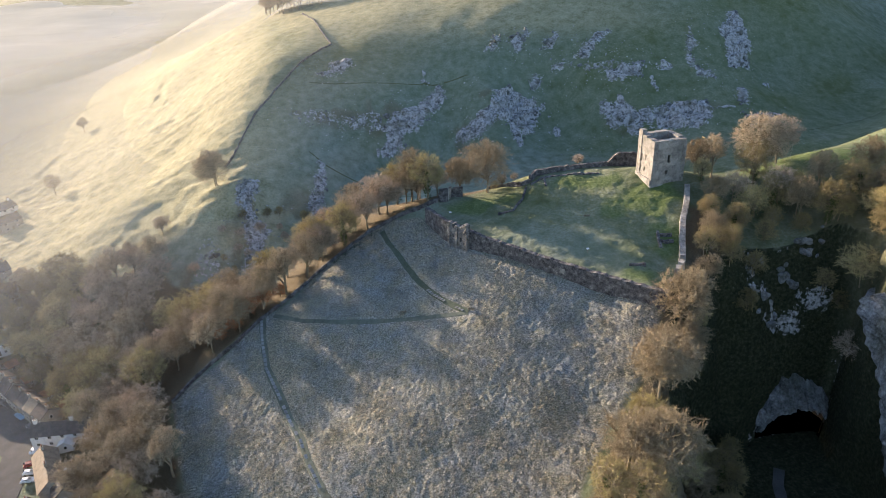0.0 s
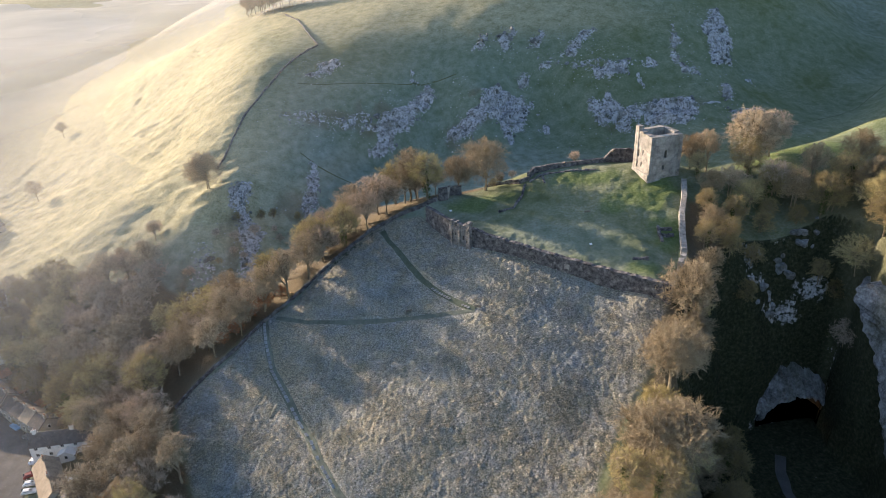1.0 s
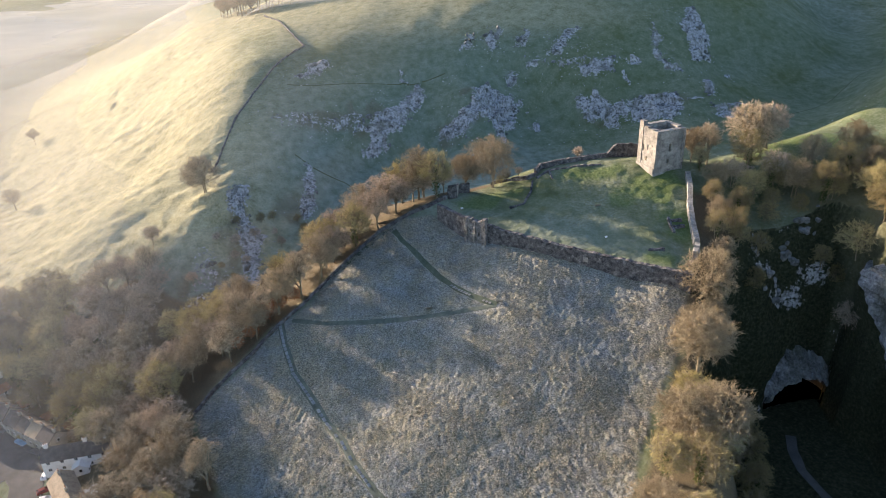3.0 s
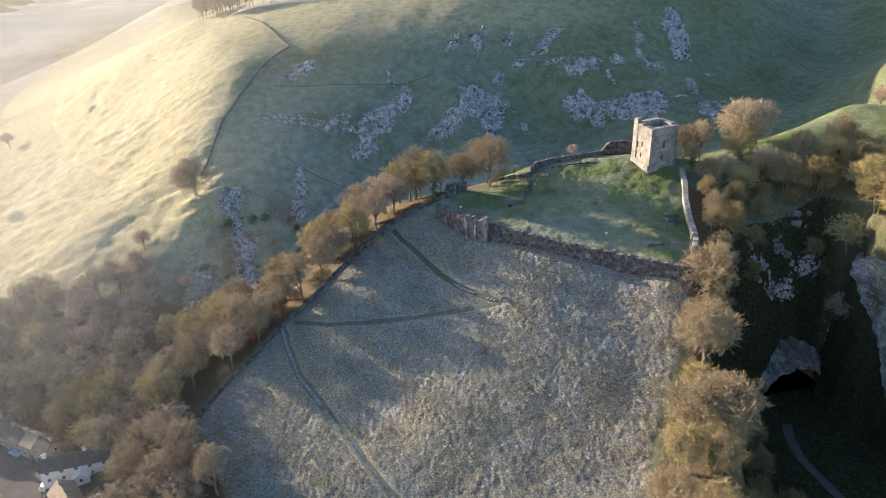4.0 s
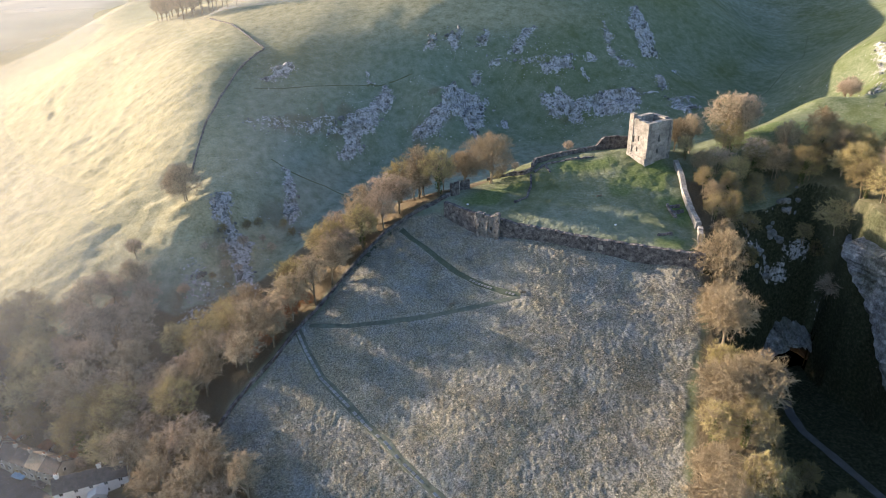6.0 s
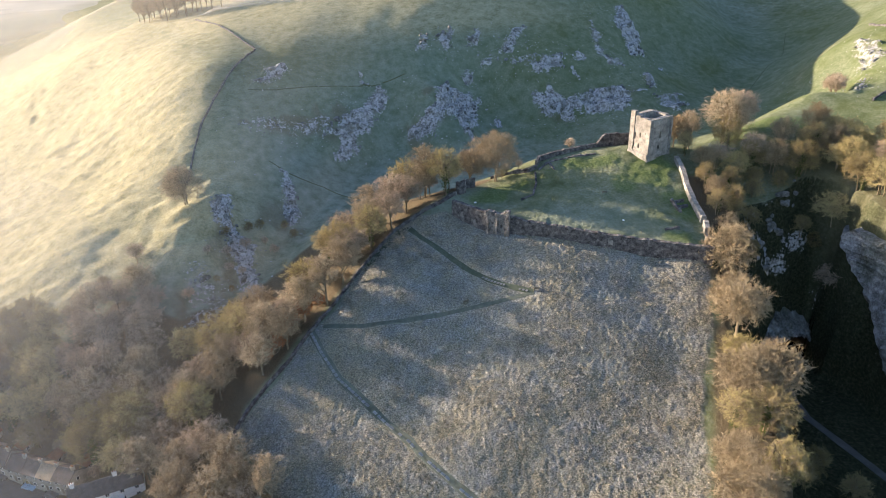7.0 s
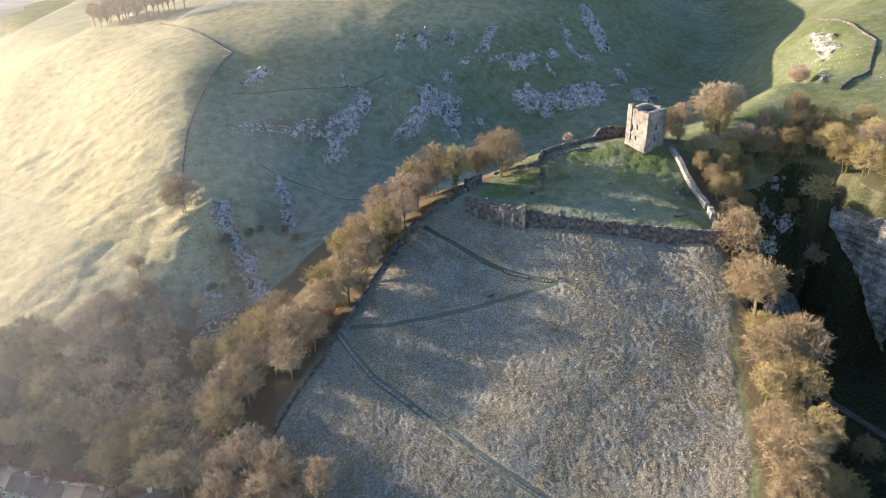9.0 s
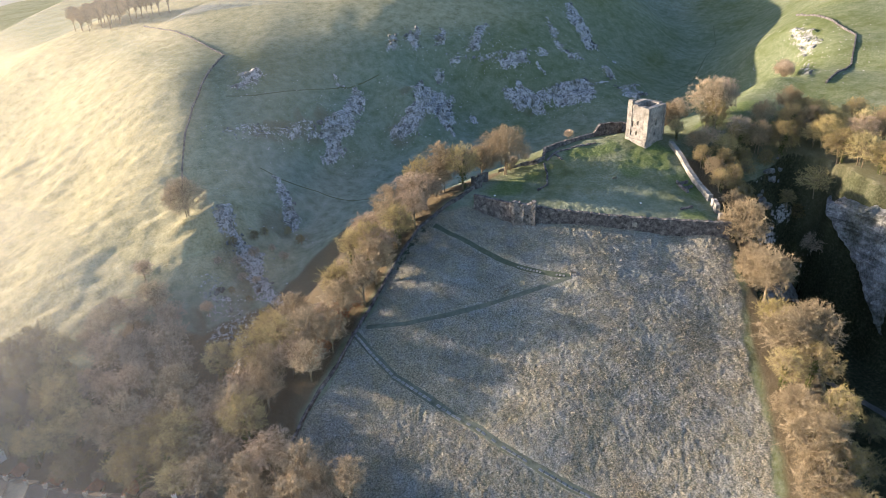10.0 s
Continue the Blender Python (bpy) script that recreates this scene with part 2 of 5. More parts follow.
def ramp(nodes, links, fac, stops):
    r = nodes.new("ShaderNodeValToRGB")
    e = r.color_ramp.elements
    while len(e) < len(stops):
        e.new(0.5)
    for k, (at, c) in zip(e, stops):
        k.position, k.color = at, (*c, 1)
    links.new(fac, r.inputs[0])
    return r.outputs[0]


def mix(nodes, links, fac, a, b, how="MIX"):
    n = nodes.new("ShaderNodeMix")
    n.data_type, n.blend_type = "RGBA", how
    for sock, v in ((n.inputs[0], fac), (n.inputs[6], a), (n.inputs[7], b)):
        if isinstance(v, (int, float)):
            sock.default_value = v
        elif isinstance(v, tuple):
            sock.default_value = (*v, 1)
        else:
            links.new(v, sock)
    return n.outputs[2]


def maths(nodes, links, how, a, b=0.0, clamp=False):
    n = nodes.new("ShaderNodeMath")
    n.operation, n.use_clamp = how, clamp
    for sock, v in zip(n.inputs, (a, b)):
        if isinstance(v, (int, float)):
            sock.default_value = v
        else:
            links.new(v, sock)
    return n.outputs[0]


def bump(nodes, links, b, heightsock, strength, dist):
    n = nodes.new("ShaderNodeBump")
    n.inputs["Strength"].default_value, n.inputs["Distance"].default_value = strength, dist
    links.new(heightsock, n.inputs["Height"])
    links.new(n.outputs[0], b.inputs["Normal"])


def surface(name, stops, scale, rough=0.9, fine=8.0, bumps=0.5, dist=0.05, vary=0.0, islands=False, metal=0.0, dirt=None):
    """A worn plain material: colour by two scales of noise, with relief; vary: by object or by island."""
    m, n, l, b = material(name, rough, metal)
    pos = n.new("ShaderNodeNewGeometry")
    at = pos.outputs["Position"]
    big, small = tex(n, l, scale, 5, 0.6, at), tex(n, l, scale * fine, 4, 0.65, at)
    f = maths(n, l, "ADD", maths(n, l, "MULTIPLY", big.outputs[0], 0.6), maths(n, l, "MULTIPLY", small.outputs[0], 0.4))
    if vary:
        r = pos.outputs["Random Per Island"] if islands else n.new("ShaderNodeObjectInfo").outputs["Random"]
        f = maths(n, l, "ADD", f, maths(n, l, "MULTIPLY", maths(n, l, "SUBTRACT", r, 0.5), vary))
    c = ramp(n, l, f, stops)
    if dirt:
        d = tex(n, l, scale * 0.35, 3, 0.5, at)
        c = mix(n, l, ramp(n, l, d.outputs[0], [(0.45, (0, 0, 0)), (0.7, (0.6, 0.6, 0.6))]), c, dirt)
    l.new(c, b.inputs["Base Color"])
    bump(n, l, b, small.outputs[0], bumps, dist)
    return m


def ground_material():
    m, n, l, b = material("turf_and_rock", 0.95)
    at = n.new("ShaderNodeNewGeometry").outputs["Position"]
    zone = n.new("ShaderNodeAttribute")
    zone.attribute_name = "zone"
    sep = n.new("ShaderNodeSeparateColor")
    l.new(zone.outputs["Color"], sep.inputs[0])
    big, mid, small, tiny = (tex(n, l, s, 6, 0.62, at) for s in (0.035, 0.22, 1.1, 5.0))
    green = ramp(n, l, mid.outputs[0], [(0.3, (0.075, 0.094, 0.034)), (0.52, (0.105, 0.124, 0.048)), (0.75, (0.15, 0.155, 0.07))])
    frost = ramp(n, l, small.outputs[0], [(0.35, (0.20, 0.225, 0.15)), (0.6, (0.42, 0.45, 0.40)), (0.8, (0.60, 0.62, 0.60))])
    patch = ramp(n, l, maths(n, l, "ADD", maths(n, l, "MULTIPLY", big.outputs[0], 0.6), maths(n, l, "MULTIPLY", mid.outputs[0], 0.4)), [(0.41, (0.05, 0.05, 0.05)), (0.66, (0.44, 0.44, 0.44))])
    turf = mix(n, l, patch, green, frost)
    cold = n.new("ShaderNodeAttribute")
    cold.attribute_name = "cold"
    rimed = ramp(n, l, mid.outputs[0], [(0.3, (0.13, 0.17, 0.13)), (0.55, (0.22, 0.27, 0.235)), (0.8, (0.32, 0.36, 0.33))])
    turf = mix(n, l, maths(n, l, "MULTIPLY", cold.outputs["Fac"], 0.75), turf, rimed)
    lush = n.new("ShaderNodeAttribute")
    lush.attribute_name = "lush"
    turf = mix(n, l, lush.outputs["Fac"], turf, ramp(n, l, small.outputs[0], [(0.3, (0.055, 0.088, 0.022)), (0.5, (0.098, 0.145, 0.036)), (0.72, (0.17, 0.205, 0.07))]))
    fine = tex(n, l, 2.3, 5, 0.65, at)
    straw = ramp(n, l, fine.outputs[0], [(0.32, (0.075, 0.078, 0.062)), (0.46, (0.20, 0.185, 0.145)), (0.58, (0.38, 0.34, 0.27)), (0.74, (0.54, 0.50, 0.42))])
    frosty = ramp(n, l, fine.outputs[0], [(0.30, (0.06, 0.075, 0.072)), (0.45, (0.16, 0.18, 0.18)), (0.58, (0.29, 0.315, 0.325)), (0.76, (0.45, 0.475, 0.50))])
    straw = mix(n, l, ramp(n, l, maths(n, l, "ADD", maths(n, l, "MULTIPLY", big.outputs[0], 0.6), maths(n, l, "MULTIPLY", mid.outputs[0], 0.4)), [(0.36, (0.9, 0.9, 0.9)), (0.57, (0.05, 0.05, 0.05))]), straw, frosty)
    green_in = ramp(n, l, mid.outputs[0], [(0.35, (0, 0, 0)), (0.7, (0.35, 0.35, 0.35))])
    straw = mix(n, l, green_in, straw, (0.10, 0.125, 0.06))
    litter = ramp(n, l, tiny.outputs[0], [(0.3, (0.055, 0.046, 0.03)), (0.5, (0.125, 0.10, 0.062)), (0.62, (0.18, 0.145, 0.09)), (0.8, (0.125, 0.135, 0.06))])
    joint = tex(n, l, 0.45, 5, 0.7, at)
    rock = ramp(n, l, maths(n, l, "ADD", maths(n, l, "MULTIPLY", small.outputs[0], 0.45), maths(n, l, "MULTIPLY", joint.outputs[0], 0.55)), [(0.38, (0.05, 0.05, 0.048)), (0.44, (0.20, 0.198, 0.195)), (0.52, (0.40, 0.40, 0.41)), (0.66, (0.58, 0.58, 0.59))])
    rock = mix(n, l, ramp(n, l, mid.outputs[0], [(0.50, (0, 0, 0)), (0.68, (0.7, 0.7, 0.7))]), rock, (0.06, 0.07, 0.03))
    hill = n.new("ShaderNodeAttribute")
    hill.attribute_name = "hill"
    # frosted grass made paler, with sunlight put into its colour
    sunlit_rime = ramp(n, l, maths(n, l, "ADD", maths(n, l, "MULTIPLY", small.outputs[0], 0.5), maths(n, l, "MULTIPLY", mid.outputs[0], 0.5)), [(0.30, (0.13, 0.13, 0.06)), (0.44, (0.29, 0.275, 0.155)), (0.58, (0.42, 0.395, 0.25)), (0.75, (0.52, 0.50, 0.37))])
    c = mix(n, l, hill.outputs["Fac"], turf, sunlit_rime)
    c = mix(n, l, sep.outputs[1], c, straw)
    c = mix(n, l, sep.outputs[2], c, litter)
    # gorge vegetation, near black: the gorge's shade is put into this colour
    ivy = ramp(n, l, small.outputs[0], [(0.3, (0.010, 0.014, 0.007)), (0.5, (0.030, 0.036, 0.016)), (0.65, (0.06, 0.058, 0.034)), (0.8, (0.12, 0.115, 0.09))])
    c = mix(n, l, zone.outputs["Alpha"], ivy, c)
    ledge = tex(n, l, 0.5, 5, 0.7, at)
    edge = maths(n, l, "ADD", sep.outputs[0], maths(n, l, "MULTIPLY", maths(n, l, "SUBTRACT", small.outputs[0], 0.5), 0.9))
    edge = maths(n, l, "ADD", edge, maths(n, l, "MULTIPLY", maths(n, l, "SUBTRACT", ledge.outputs[0], 0.5), 2.2))
    c = mix(n, l, ramp(n, l, edge, [(0.50, (0, 0, 0)), (0.70, (1, 1, 1))]), c, rock)
    l.new(c, b.inputs["Base Color"])
    h = maths(n, l, "ADD", maths(n, l, "MULTIPLY", small.outputs[0], 0.8), maths(n, l, "MULTIPLY", tiny.outputs[0], 0.35))
    bump(n, l, b, h, 1.0, 0.5)
    return m


GROUND = ground_material()
STONE = surface("weathered_limestone", [(0.34, (0.11, 0.105, 0.10)), (0.46, (0.27, 0.255, 0.235)), (0.58, (0.40, 0.38, 0.345)), (0.75, (0.52, 0.49, 0.45))], 0.6, 0.92, 8, 1.0, 0.2, dirt=(0.12, 0.115, 0.105))
WALLSTONE = surface("dark_rubble_stone", [(0.36, (0.022, 0.021, 0.023)), (0.47, (0.085, 0.081, 0.083)), (0.58, (0.17, 0.163, 0.16)), (0.72, (0.40, 0.385, 0.365))], 0.7, 0.95, 5, 0.9, 0.1)
DRESSED = surface("worn_dressed_stone", [(0.36, (0.05, 0.047, 0.046)), (0.47, (0.15, 0.142, 0.135)), (0.58, (0.27, 0.255, 0.24)), (0.72, (0.44, 0.42, 0.395))], 0.7, 0.95, 5, 0.9, 0.1)
# near-black stone: shade of the keep's well and the cave, as colour
DARK = surface("shade_darkened_stone", [(0.3, (0.03, 0.03, 0.03)), (0.7, (0.09, 0.085, 0.08))], 1.0)
SLAB = surface("worn_paving_slab", [(0.3, (0.16, 0.17, 0.17)), (0.55, (0.27, 0.28, 0.28)), (0.8, (0.38, 0.39, 0.38))], 1.2, 0.85, 6, 0.4, 0.03, vary=0.2)
TRODDEN = surface("trodden_grass", [(0.3, (0.06, 0.075, 0.06)), (0.55, (0.118, 0.135, 0.11)), (0.8, (0.20, 0.215, 0.185))], 0.8, 0.95, 6, 0.6, 0.05)
BARK = surface("grey_brown_bark", [(0.3, (0.12, 0.095, 0.06)), (0.55, (0.26, 0.21, 0.14)), (0.8, (0.40, 0.34, 0.24))], 1.5, 0.95, 5, 0.6, 0.05, vary=0.2)


# ---- building blocks ----
def link(name, verts, faces, mat, parent=None, label="", smooth=False):
    me = bpy.data.meshes.new(name)
    me.from_pydata([tuple(v) for v in verts], [], [tuple(f) for f in faces])
    me.update()
    if mat:
        me.materials.append(mat)
    if smooth:
        me.shade_smooth()
    ob = new(name, me)
    if parent:
        ob.parent = parent
    if label:
        ob["label"] = label
    return ob


def part(name, bm, mat, parent, label="", smooth=False):
    me = bpy.data.meshes.new(name)
    bm.to_mesh(me)
    bm.free()
    me.materials.append(mat)
    if smooth:
        me.shade_smooth()
    ob = new(name, me)
    ob.parent = parent
    if label:
        ob["label"] = label
    return ob


def thing(name, m, label, category, group="", kind=""):
    ob = new(name)
    ob.empty_display_size = 0.5
    ob.matrix_world = m
    return tagged(ob, label, category, group, kind)


def box(bm, x0, x1, y0, y1, z0, z1, bev=0.0):
    made = bmesh.ops.create_cube(bm, size=1, matrix=Matrix.LocRotScale(((x0 + x1) / 2, (y0 + y1) / 2, (z0 + z1) / 2), None, (x1 - x0, y1 - y0, z1 - z0)))
    if bev:
        es = {e for v in made["verts"] for e in v.link_edges}
        bmesh.ops.bevel(bm, geom=list(es), offset=bev, segments=1, affect="EDGES")


def hz(x, y):
    return float(height(x, y))


# ---- the ground: one sheet to the horizon ----
PATH_A = [(-62, 182.3), (-60, 173.2), (-56.6, 162.6), (-50.5, 152), (-46.5, 144.5), (-42.3, 137.7), (-39.5, 131.5), (-33.9, 122), (-28.5, 113.9), (-20, 103)]
PATH_B = [(-58, 181.7), (-47.5, 176), (-34.4, 171.4), (-23, 168.8), (-15.7, 167.2), (-6.3, 164.7), (3.7, 162)]
PATH_C = [(3.7, 162.2), (-1, 166.8), (-6.5, 173), (-11, 178.8), (-14.8, 185), (-18.5, 192), (-21.5, 197.5), (-23.8, 204)]
CAVE = (103.0, 161.0)

def spaced(*runs):
    out = []
    for a, b, s in runs:
        out += list(np.arange(a, b, s))
    return np.array(out)


def build_ground():
    grow = [150 * 1.32 ** k for k in range(14)]
    xs = np.concatenate([[-270 - g for g in grow[::-1]], spaced((-390, -264, 9), (-264, -96, 1.0), (-96, 56, 0.5), (56, 114, 0.75), (114, 260, 1.3), (260, 400, 5)), [400 + g for g in grow]])
    ys = np.concatenate([[-150 - g for g in grow[::-1]], spaced((-250, 40, 14), (40, 84, 3), (84, 210, 0.5), (210, 226, 0.75), (226, 286, 1.2), (286, 372, 0.85), (372, 520, 3), (520, 760, 9)), [760 + g for g in grow]])
    xs, ys = np.unique(np.round(xs, 3)), np.unique(np.round(ys, 3))
    x, y = np.meshgrid(xs, ys)
    z = height(x, y)
    meadow = meadow_mask(x, y)
    z += relief(x, y)
    ward = step(0, 3, line_dist(x, y, CURTAIN)[0]) * (line_dist(x, y, CURTAIN)[1] > 0) * step(222, 216, y) * step(-8, -2, x) * step(74, 68, x) * step(158, 164, y)
    z += ward * (0.2 * fbm(x * 0.8 + 0.5 * y, y * 0.8 - 0.5 * x, 2.2, 91, 3) + 0.28 * fbm(x, y, 12, 93, 2))
    # sunward flank and hilltop, painted paler as if sunlit
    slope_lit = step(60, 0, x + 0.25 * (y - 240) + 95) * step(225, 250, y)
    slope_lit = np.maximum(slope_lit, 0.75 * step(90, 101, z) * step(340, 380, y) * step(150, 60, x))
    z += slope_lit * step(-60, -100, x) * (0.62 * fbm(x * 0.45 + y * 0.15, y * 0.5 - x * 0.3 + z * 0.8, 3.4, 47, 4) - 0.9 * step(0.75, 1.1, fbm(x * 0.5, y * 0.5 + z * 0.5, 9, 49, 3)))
    nx, ny = len(xs), len(ys)
    gy, gx = np.gradient(height(x, y), ys, xs)
    steep = np.hypot(gx, gy)
    zone = np.zeros((ny, nx, 4), np.float32)
    zone[..., 0] = np.maximum(rockiness(x, y), 0.95 * step(1.3, 2.2, steep) * step(230, 250, y))
    zone[..., 0] = np.maximum(zone[..., 0], 0.62 * step(0.25, 0.6, fbm(x, y + z, 11, 95, 4)) * step(0.8, 1.2, steep) * step(80, 88, x) * step(118, 112, x) * step(150, 156, y) * step(194, 186, y))
    zone[..., 1] = meadow
    # mask of the gorge sides and floor, painted near black for shade
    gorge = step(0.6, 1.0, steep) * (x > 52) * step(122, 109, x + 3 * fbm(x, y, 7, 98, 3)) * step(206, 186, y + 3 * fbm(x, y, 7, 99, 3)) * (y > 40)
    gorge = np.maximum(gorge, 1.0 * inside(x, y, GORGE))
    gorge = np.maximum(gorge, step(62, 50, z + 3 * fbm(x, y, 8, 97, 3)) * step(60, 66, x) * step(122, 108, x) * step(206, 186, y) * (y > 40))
    scrub = sum(step(0.25, 0.75, 1.5 - np.hypot((x - a) / r, (y - b) / q)) for a, b, r, q in ((-52, 315, 24, 5), (-32, 322, 9, 6), (8, 312, 8, 7), (20, 322, 7, 10), (-64, 262, 9, 12), (-84, 250, 9, 14), (-93, 222, 14, 18), (104, 318, 26, 6), (-92, 240, 8, 8)))
    zone[..., 2] = np.maximum(wood_mask(x, y), 0.5 * np.clip(scrub, 0, 1) * step(-0.25, 0.35, fbm(x * 1.4, y, 9, 33, 4)))
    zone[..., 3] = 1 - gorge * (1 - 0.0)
    i = np.arange((ny - 1) * (nx - 1))
    a = i // (nx - 1) * nx + i % (nx - 1)
    faces = np.stack([a, a + 1, a + nx + 1, a + nx], 1)
    fx, fy, fz = (c.ravel()[faces].mean(1) for c in (x, y, z))
    arch = 4.2 + 12.5 * np.sqrt(np.clip(1 - ((fx - CAVE[0]) / 12.0) ** 2, 0, 1))
    faces = faces[~((np.abs(fx - CAVE[0]) < 12.0) & (fy > CAVE[1] - 2.5) & (fy < CAVE[1] + 8) & (fz < arch) & (fz > 4.05))]
    me = bpy.data.meshes.new("ground")
    me.from_pydata(np.stack([x.ravel(), y.ravel(), z.ravel()], 1), [], faces)
    me.update()
    at = me.attributes.new("zone", "FLOAT_COLOR", "POINT")
    at.data.foreach_set("color", zone.reshape(-1))
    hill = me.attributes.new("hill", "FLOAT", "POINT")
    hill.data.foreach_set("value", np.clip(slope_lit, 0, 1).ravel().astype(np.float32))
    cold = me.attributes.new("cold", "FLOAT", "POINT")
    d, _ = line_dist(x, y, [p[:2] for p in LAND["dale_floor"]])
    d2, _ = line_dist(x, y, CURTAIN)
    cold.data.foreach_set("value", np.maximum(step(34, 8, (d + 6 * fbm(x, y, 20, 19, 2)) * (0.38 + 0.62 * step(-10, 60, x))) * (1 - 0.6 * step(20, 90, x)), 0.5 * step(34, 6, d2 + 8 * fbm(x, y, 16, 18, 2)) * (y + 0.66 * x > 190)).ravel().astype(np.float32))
    lush = me.attributes.new("lush", "FLOAT", "POINT")
    grown = sum(step(0.2, 0.9, 1.4 - np.hypot((x - a) / r, (y - b) / q) + 0.45 * fbm(x, y, 7, 23, 4)) for a, b, r, q in ((60, 196, 14, 9), (46, 209, 14, 5), (8, 208, 11, 6), (64, 178, 9, 9), (52, 160, 9, 5), (120, 206, 22, 7), (-96, 254, 7, 12)))
    grown = np.maximum(grown, 0.32 * step(292, 306, y + 6 * fbm(x, y, 22, 24, 3)) * step(470, 400, y) * step(-75, -30, x + 8 * fbm(x, y, 22, 25, 3)) * (1 - np.clip(slope_lit, 0, 1)))
    grown = np.maximum(grown, 0.4 * step(125, 150, x + 6 * fbm(x, y, 14, 26, 3)) * step(180, 200, y) * step(300, 292, y))
    lush.data.foreach_set("value", np.clip(0.72 * grown, 0, 0.72).ravel().astype(np.float32))
    me.materials.append(GROUND)
    me.shade_smooth()
    return tagged(new("ground", me), "frosted grass hillside with limestone crags and a deep gorge", "ground", kind="structure")


MEADOW = [(-88, 163.4), (-82, 168.4), (-77, 171.4), (-70, 175), (-61, 181.8), (-53.4, 188), (-45, 195), (-36, 201.4), (-29, 205.8), (-19, 207.4), (-9, 204), (3, 187), (26, 170), (48, 153.6), (54, 149), (51, 143), (45, 133), (38, 124), (31, 115), (26, 107), (22, 99), (15, 90), (4, 76), (-8, 60), (-48, 60), (-64, 110), (-78, 140)]
WOOD_W = [(14, 222), (-4, 214), (-20, 210), (-29, 208), (-45, 197.5), (-62, 184), (-83, 171), (-90, 163), (-79, 139), (-64, 110), (-54, 84), (-78, 84), (-97, 110), (-106, 140), (-108, 160), (-112, 186), (-128, 192), (-140, 206), (-142, 222), (-124, 236), (-104, 222), (-84, 226), (-62, 240), (-34, 246), (6, 240)]
GARDENS = [(-196, 214), (-176, 197), (-150, 180), (-128, 160), (-112, 138), (-104, 140), (-110, 164), (-112, 188), (-128, 192), (-140, 206), (-142, 224), (-152, 234), (-178, 238), (-192, 230)]
WOOD_N = [(109, 128), (113, 150), (112, 165), (100, 186), (104, 194), (116, 190), (132, 186), (146, 168), (146, 128)]
WOOD_E = [(55, 152), (52, 143), (46, 132), (39, 123), (32, 114), (27, 106), (23, 98), (16, 89), (5, 75), (-6, 60), (50, 60), (70, 100), (72, 130), (78, 150), (84, 172), (82, 192), (73, 190), (64, 166)]


def soft_poly(x, y, poly, w):
    d, _ = line_dist(x, y, poly + poly[:1])
    return step(-w, w, np.where(inside(x, y, poly), d, -d) + 1.2 * vnoise(x, y, 5, 71))


def relief(x, y):
    """Tussocky unevenness of the meadow, worn away along its paths."""
    d = np.minimum(np.minimum(line_dist(x, y, PATH_A)[0], line_dist(x, y, PATH_B)[0]), line_dist(x, y, PATH_C)[0])
    return meadow_mask(x, y) * step(0.7, 2.2, d) * (0.27 * (1 - 1.5 * np.abs(fbm(x * 1.25 + 0.4 * y, y * 0.85 - 0.3 * x, 1.1, 41, 2))) + 0.12 * fbm(x, y, 9, 43, 2))


def meadow_mask(x, y):
    return soft_poly(x, y, MEADOW, 1.0)


def wood_mask(x, y):  # leaf litter
    return np.maximum(np.maximum(soft_poly(x, y, WOOD_W, 1.5), soft_poly(x, y, WOOD_E, 1.5)), np.maximum(0.5 * soft_poly(x, y, WOOD_N, 2.5), 0.8 * soft_poly(x, y, GARDENS, 2.0)))


build_ground()


# ---- masonry ----
def cells_wall(xs, zs, y0, y1, solid, jag=0.08, seed=0):
    """A wall of blocks on a grid of cuts, thickness y0 to y1; solid(i, j) says which cells stand. Returns verts, faces."""
    key, verts, faces = {}, [], []

    def v(i, j, k):
        if (i, j, k) not in key:
            key[i, j, k] = len(verts)
            x, z, y = xs[i], zs[j], (y0, y1)[k]
            verts.append((x + jag * vnoise(z * 3.1 + k, x * 2.7, 1.0, seed), y + jag * vnoise(x * 3.3, z * 2.9 + k * 5, 1.0, seed + 1), z + jag * vnoise(x * 2.3 + k, z * 3.7, 1.0, seed + 2)))
        return key[i, j, k]

    ni, nj = len(xs) - 1, len(zs) - 1
    on = np.zeros((ni + 2, nj + 2), bool)
    for i in range(ni):
        for j in range(nj):
            on[i + 1, j + 1] = solid(i, j)
    for i in range(ni):
        for j in range(nj):
            if not on[i + 1, j + 1]:
                continue
            faces += [(v(i, j, 0), v(i + 1, j, 0), v(i + 1, j + 1, 0), v(i, j + 1, 0)), (v(i + 1, j, 1), v(i, j, 1), v(i, j + 1, 1), v(i + 1, j + 1, 1))]
            if not on[i, j + 1]:
                faces.append((v(i, j, 1), v(i, j, 0), v(i, j + 1, 0), v(i, j + 1, 1)))
            if not on[i + 2, j + 1]:
                faces.append((v(i + 1, j, 0), v(i + 1, j, 1), v(i + 1, j + 1, 1), v(i + 1, j + 1, 0)))
            if not on[i + 1, j]:
                faces.append((v(i, j, 0), v(i, j, 1), v(i + 1, j, 1), v(i + 1, j, 0)))
            if not on[i + 1, j + 2]:
                faces.append((v(i, j + 1, 0), v(i + 1, j + 1, 0), v(i + 1, j + 1, 1), v(i, j + 1, 1)))
    return verts, faces


def cuts(a, b, size, marks=()):
    """Even cuts from a to b, and at the marks."""
    out = sorted({*marks, *np.linspace(a, b, max(2, round((b - a) / size) + 1))})
    keep = [out[0]]
    for c in out[1:]:
        if c - keep[-1] > 0.12:
            keep.append(c)
        elif c in marks:
            keep[-1] = c
    return keep


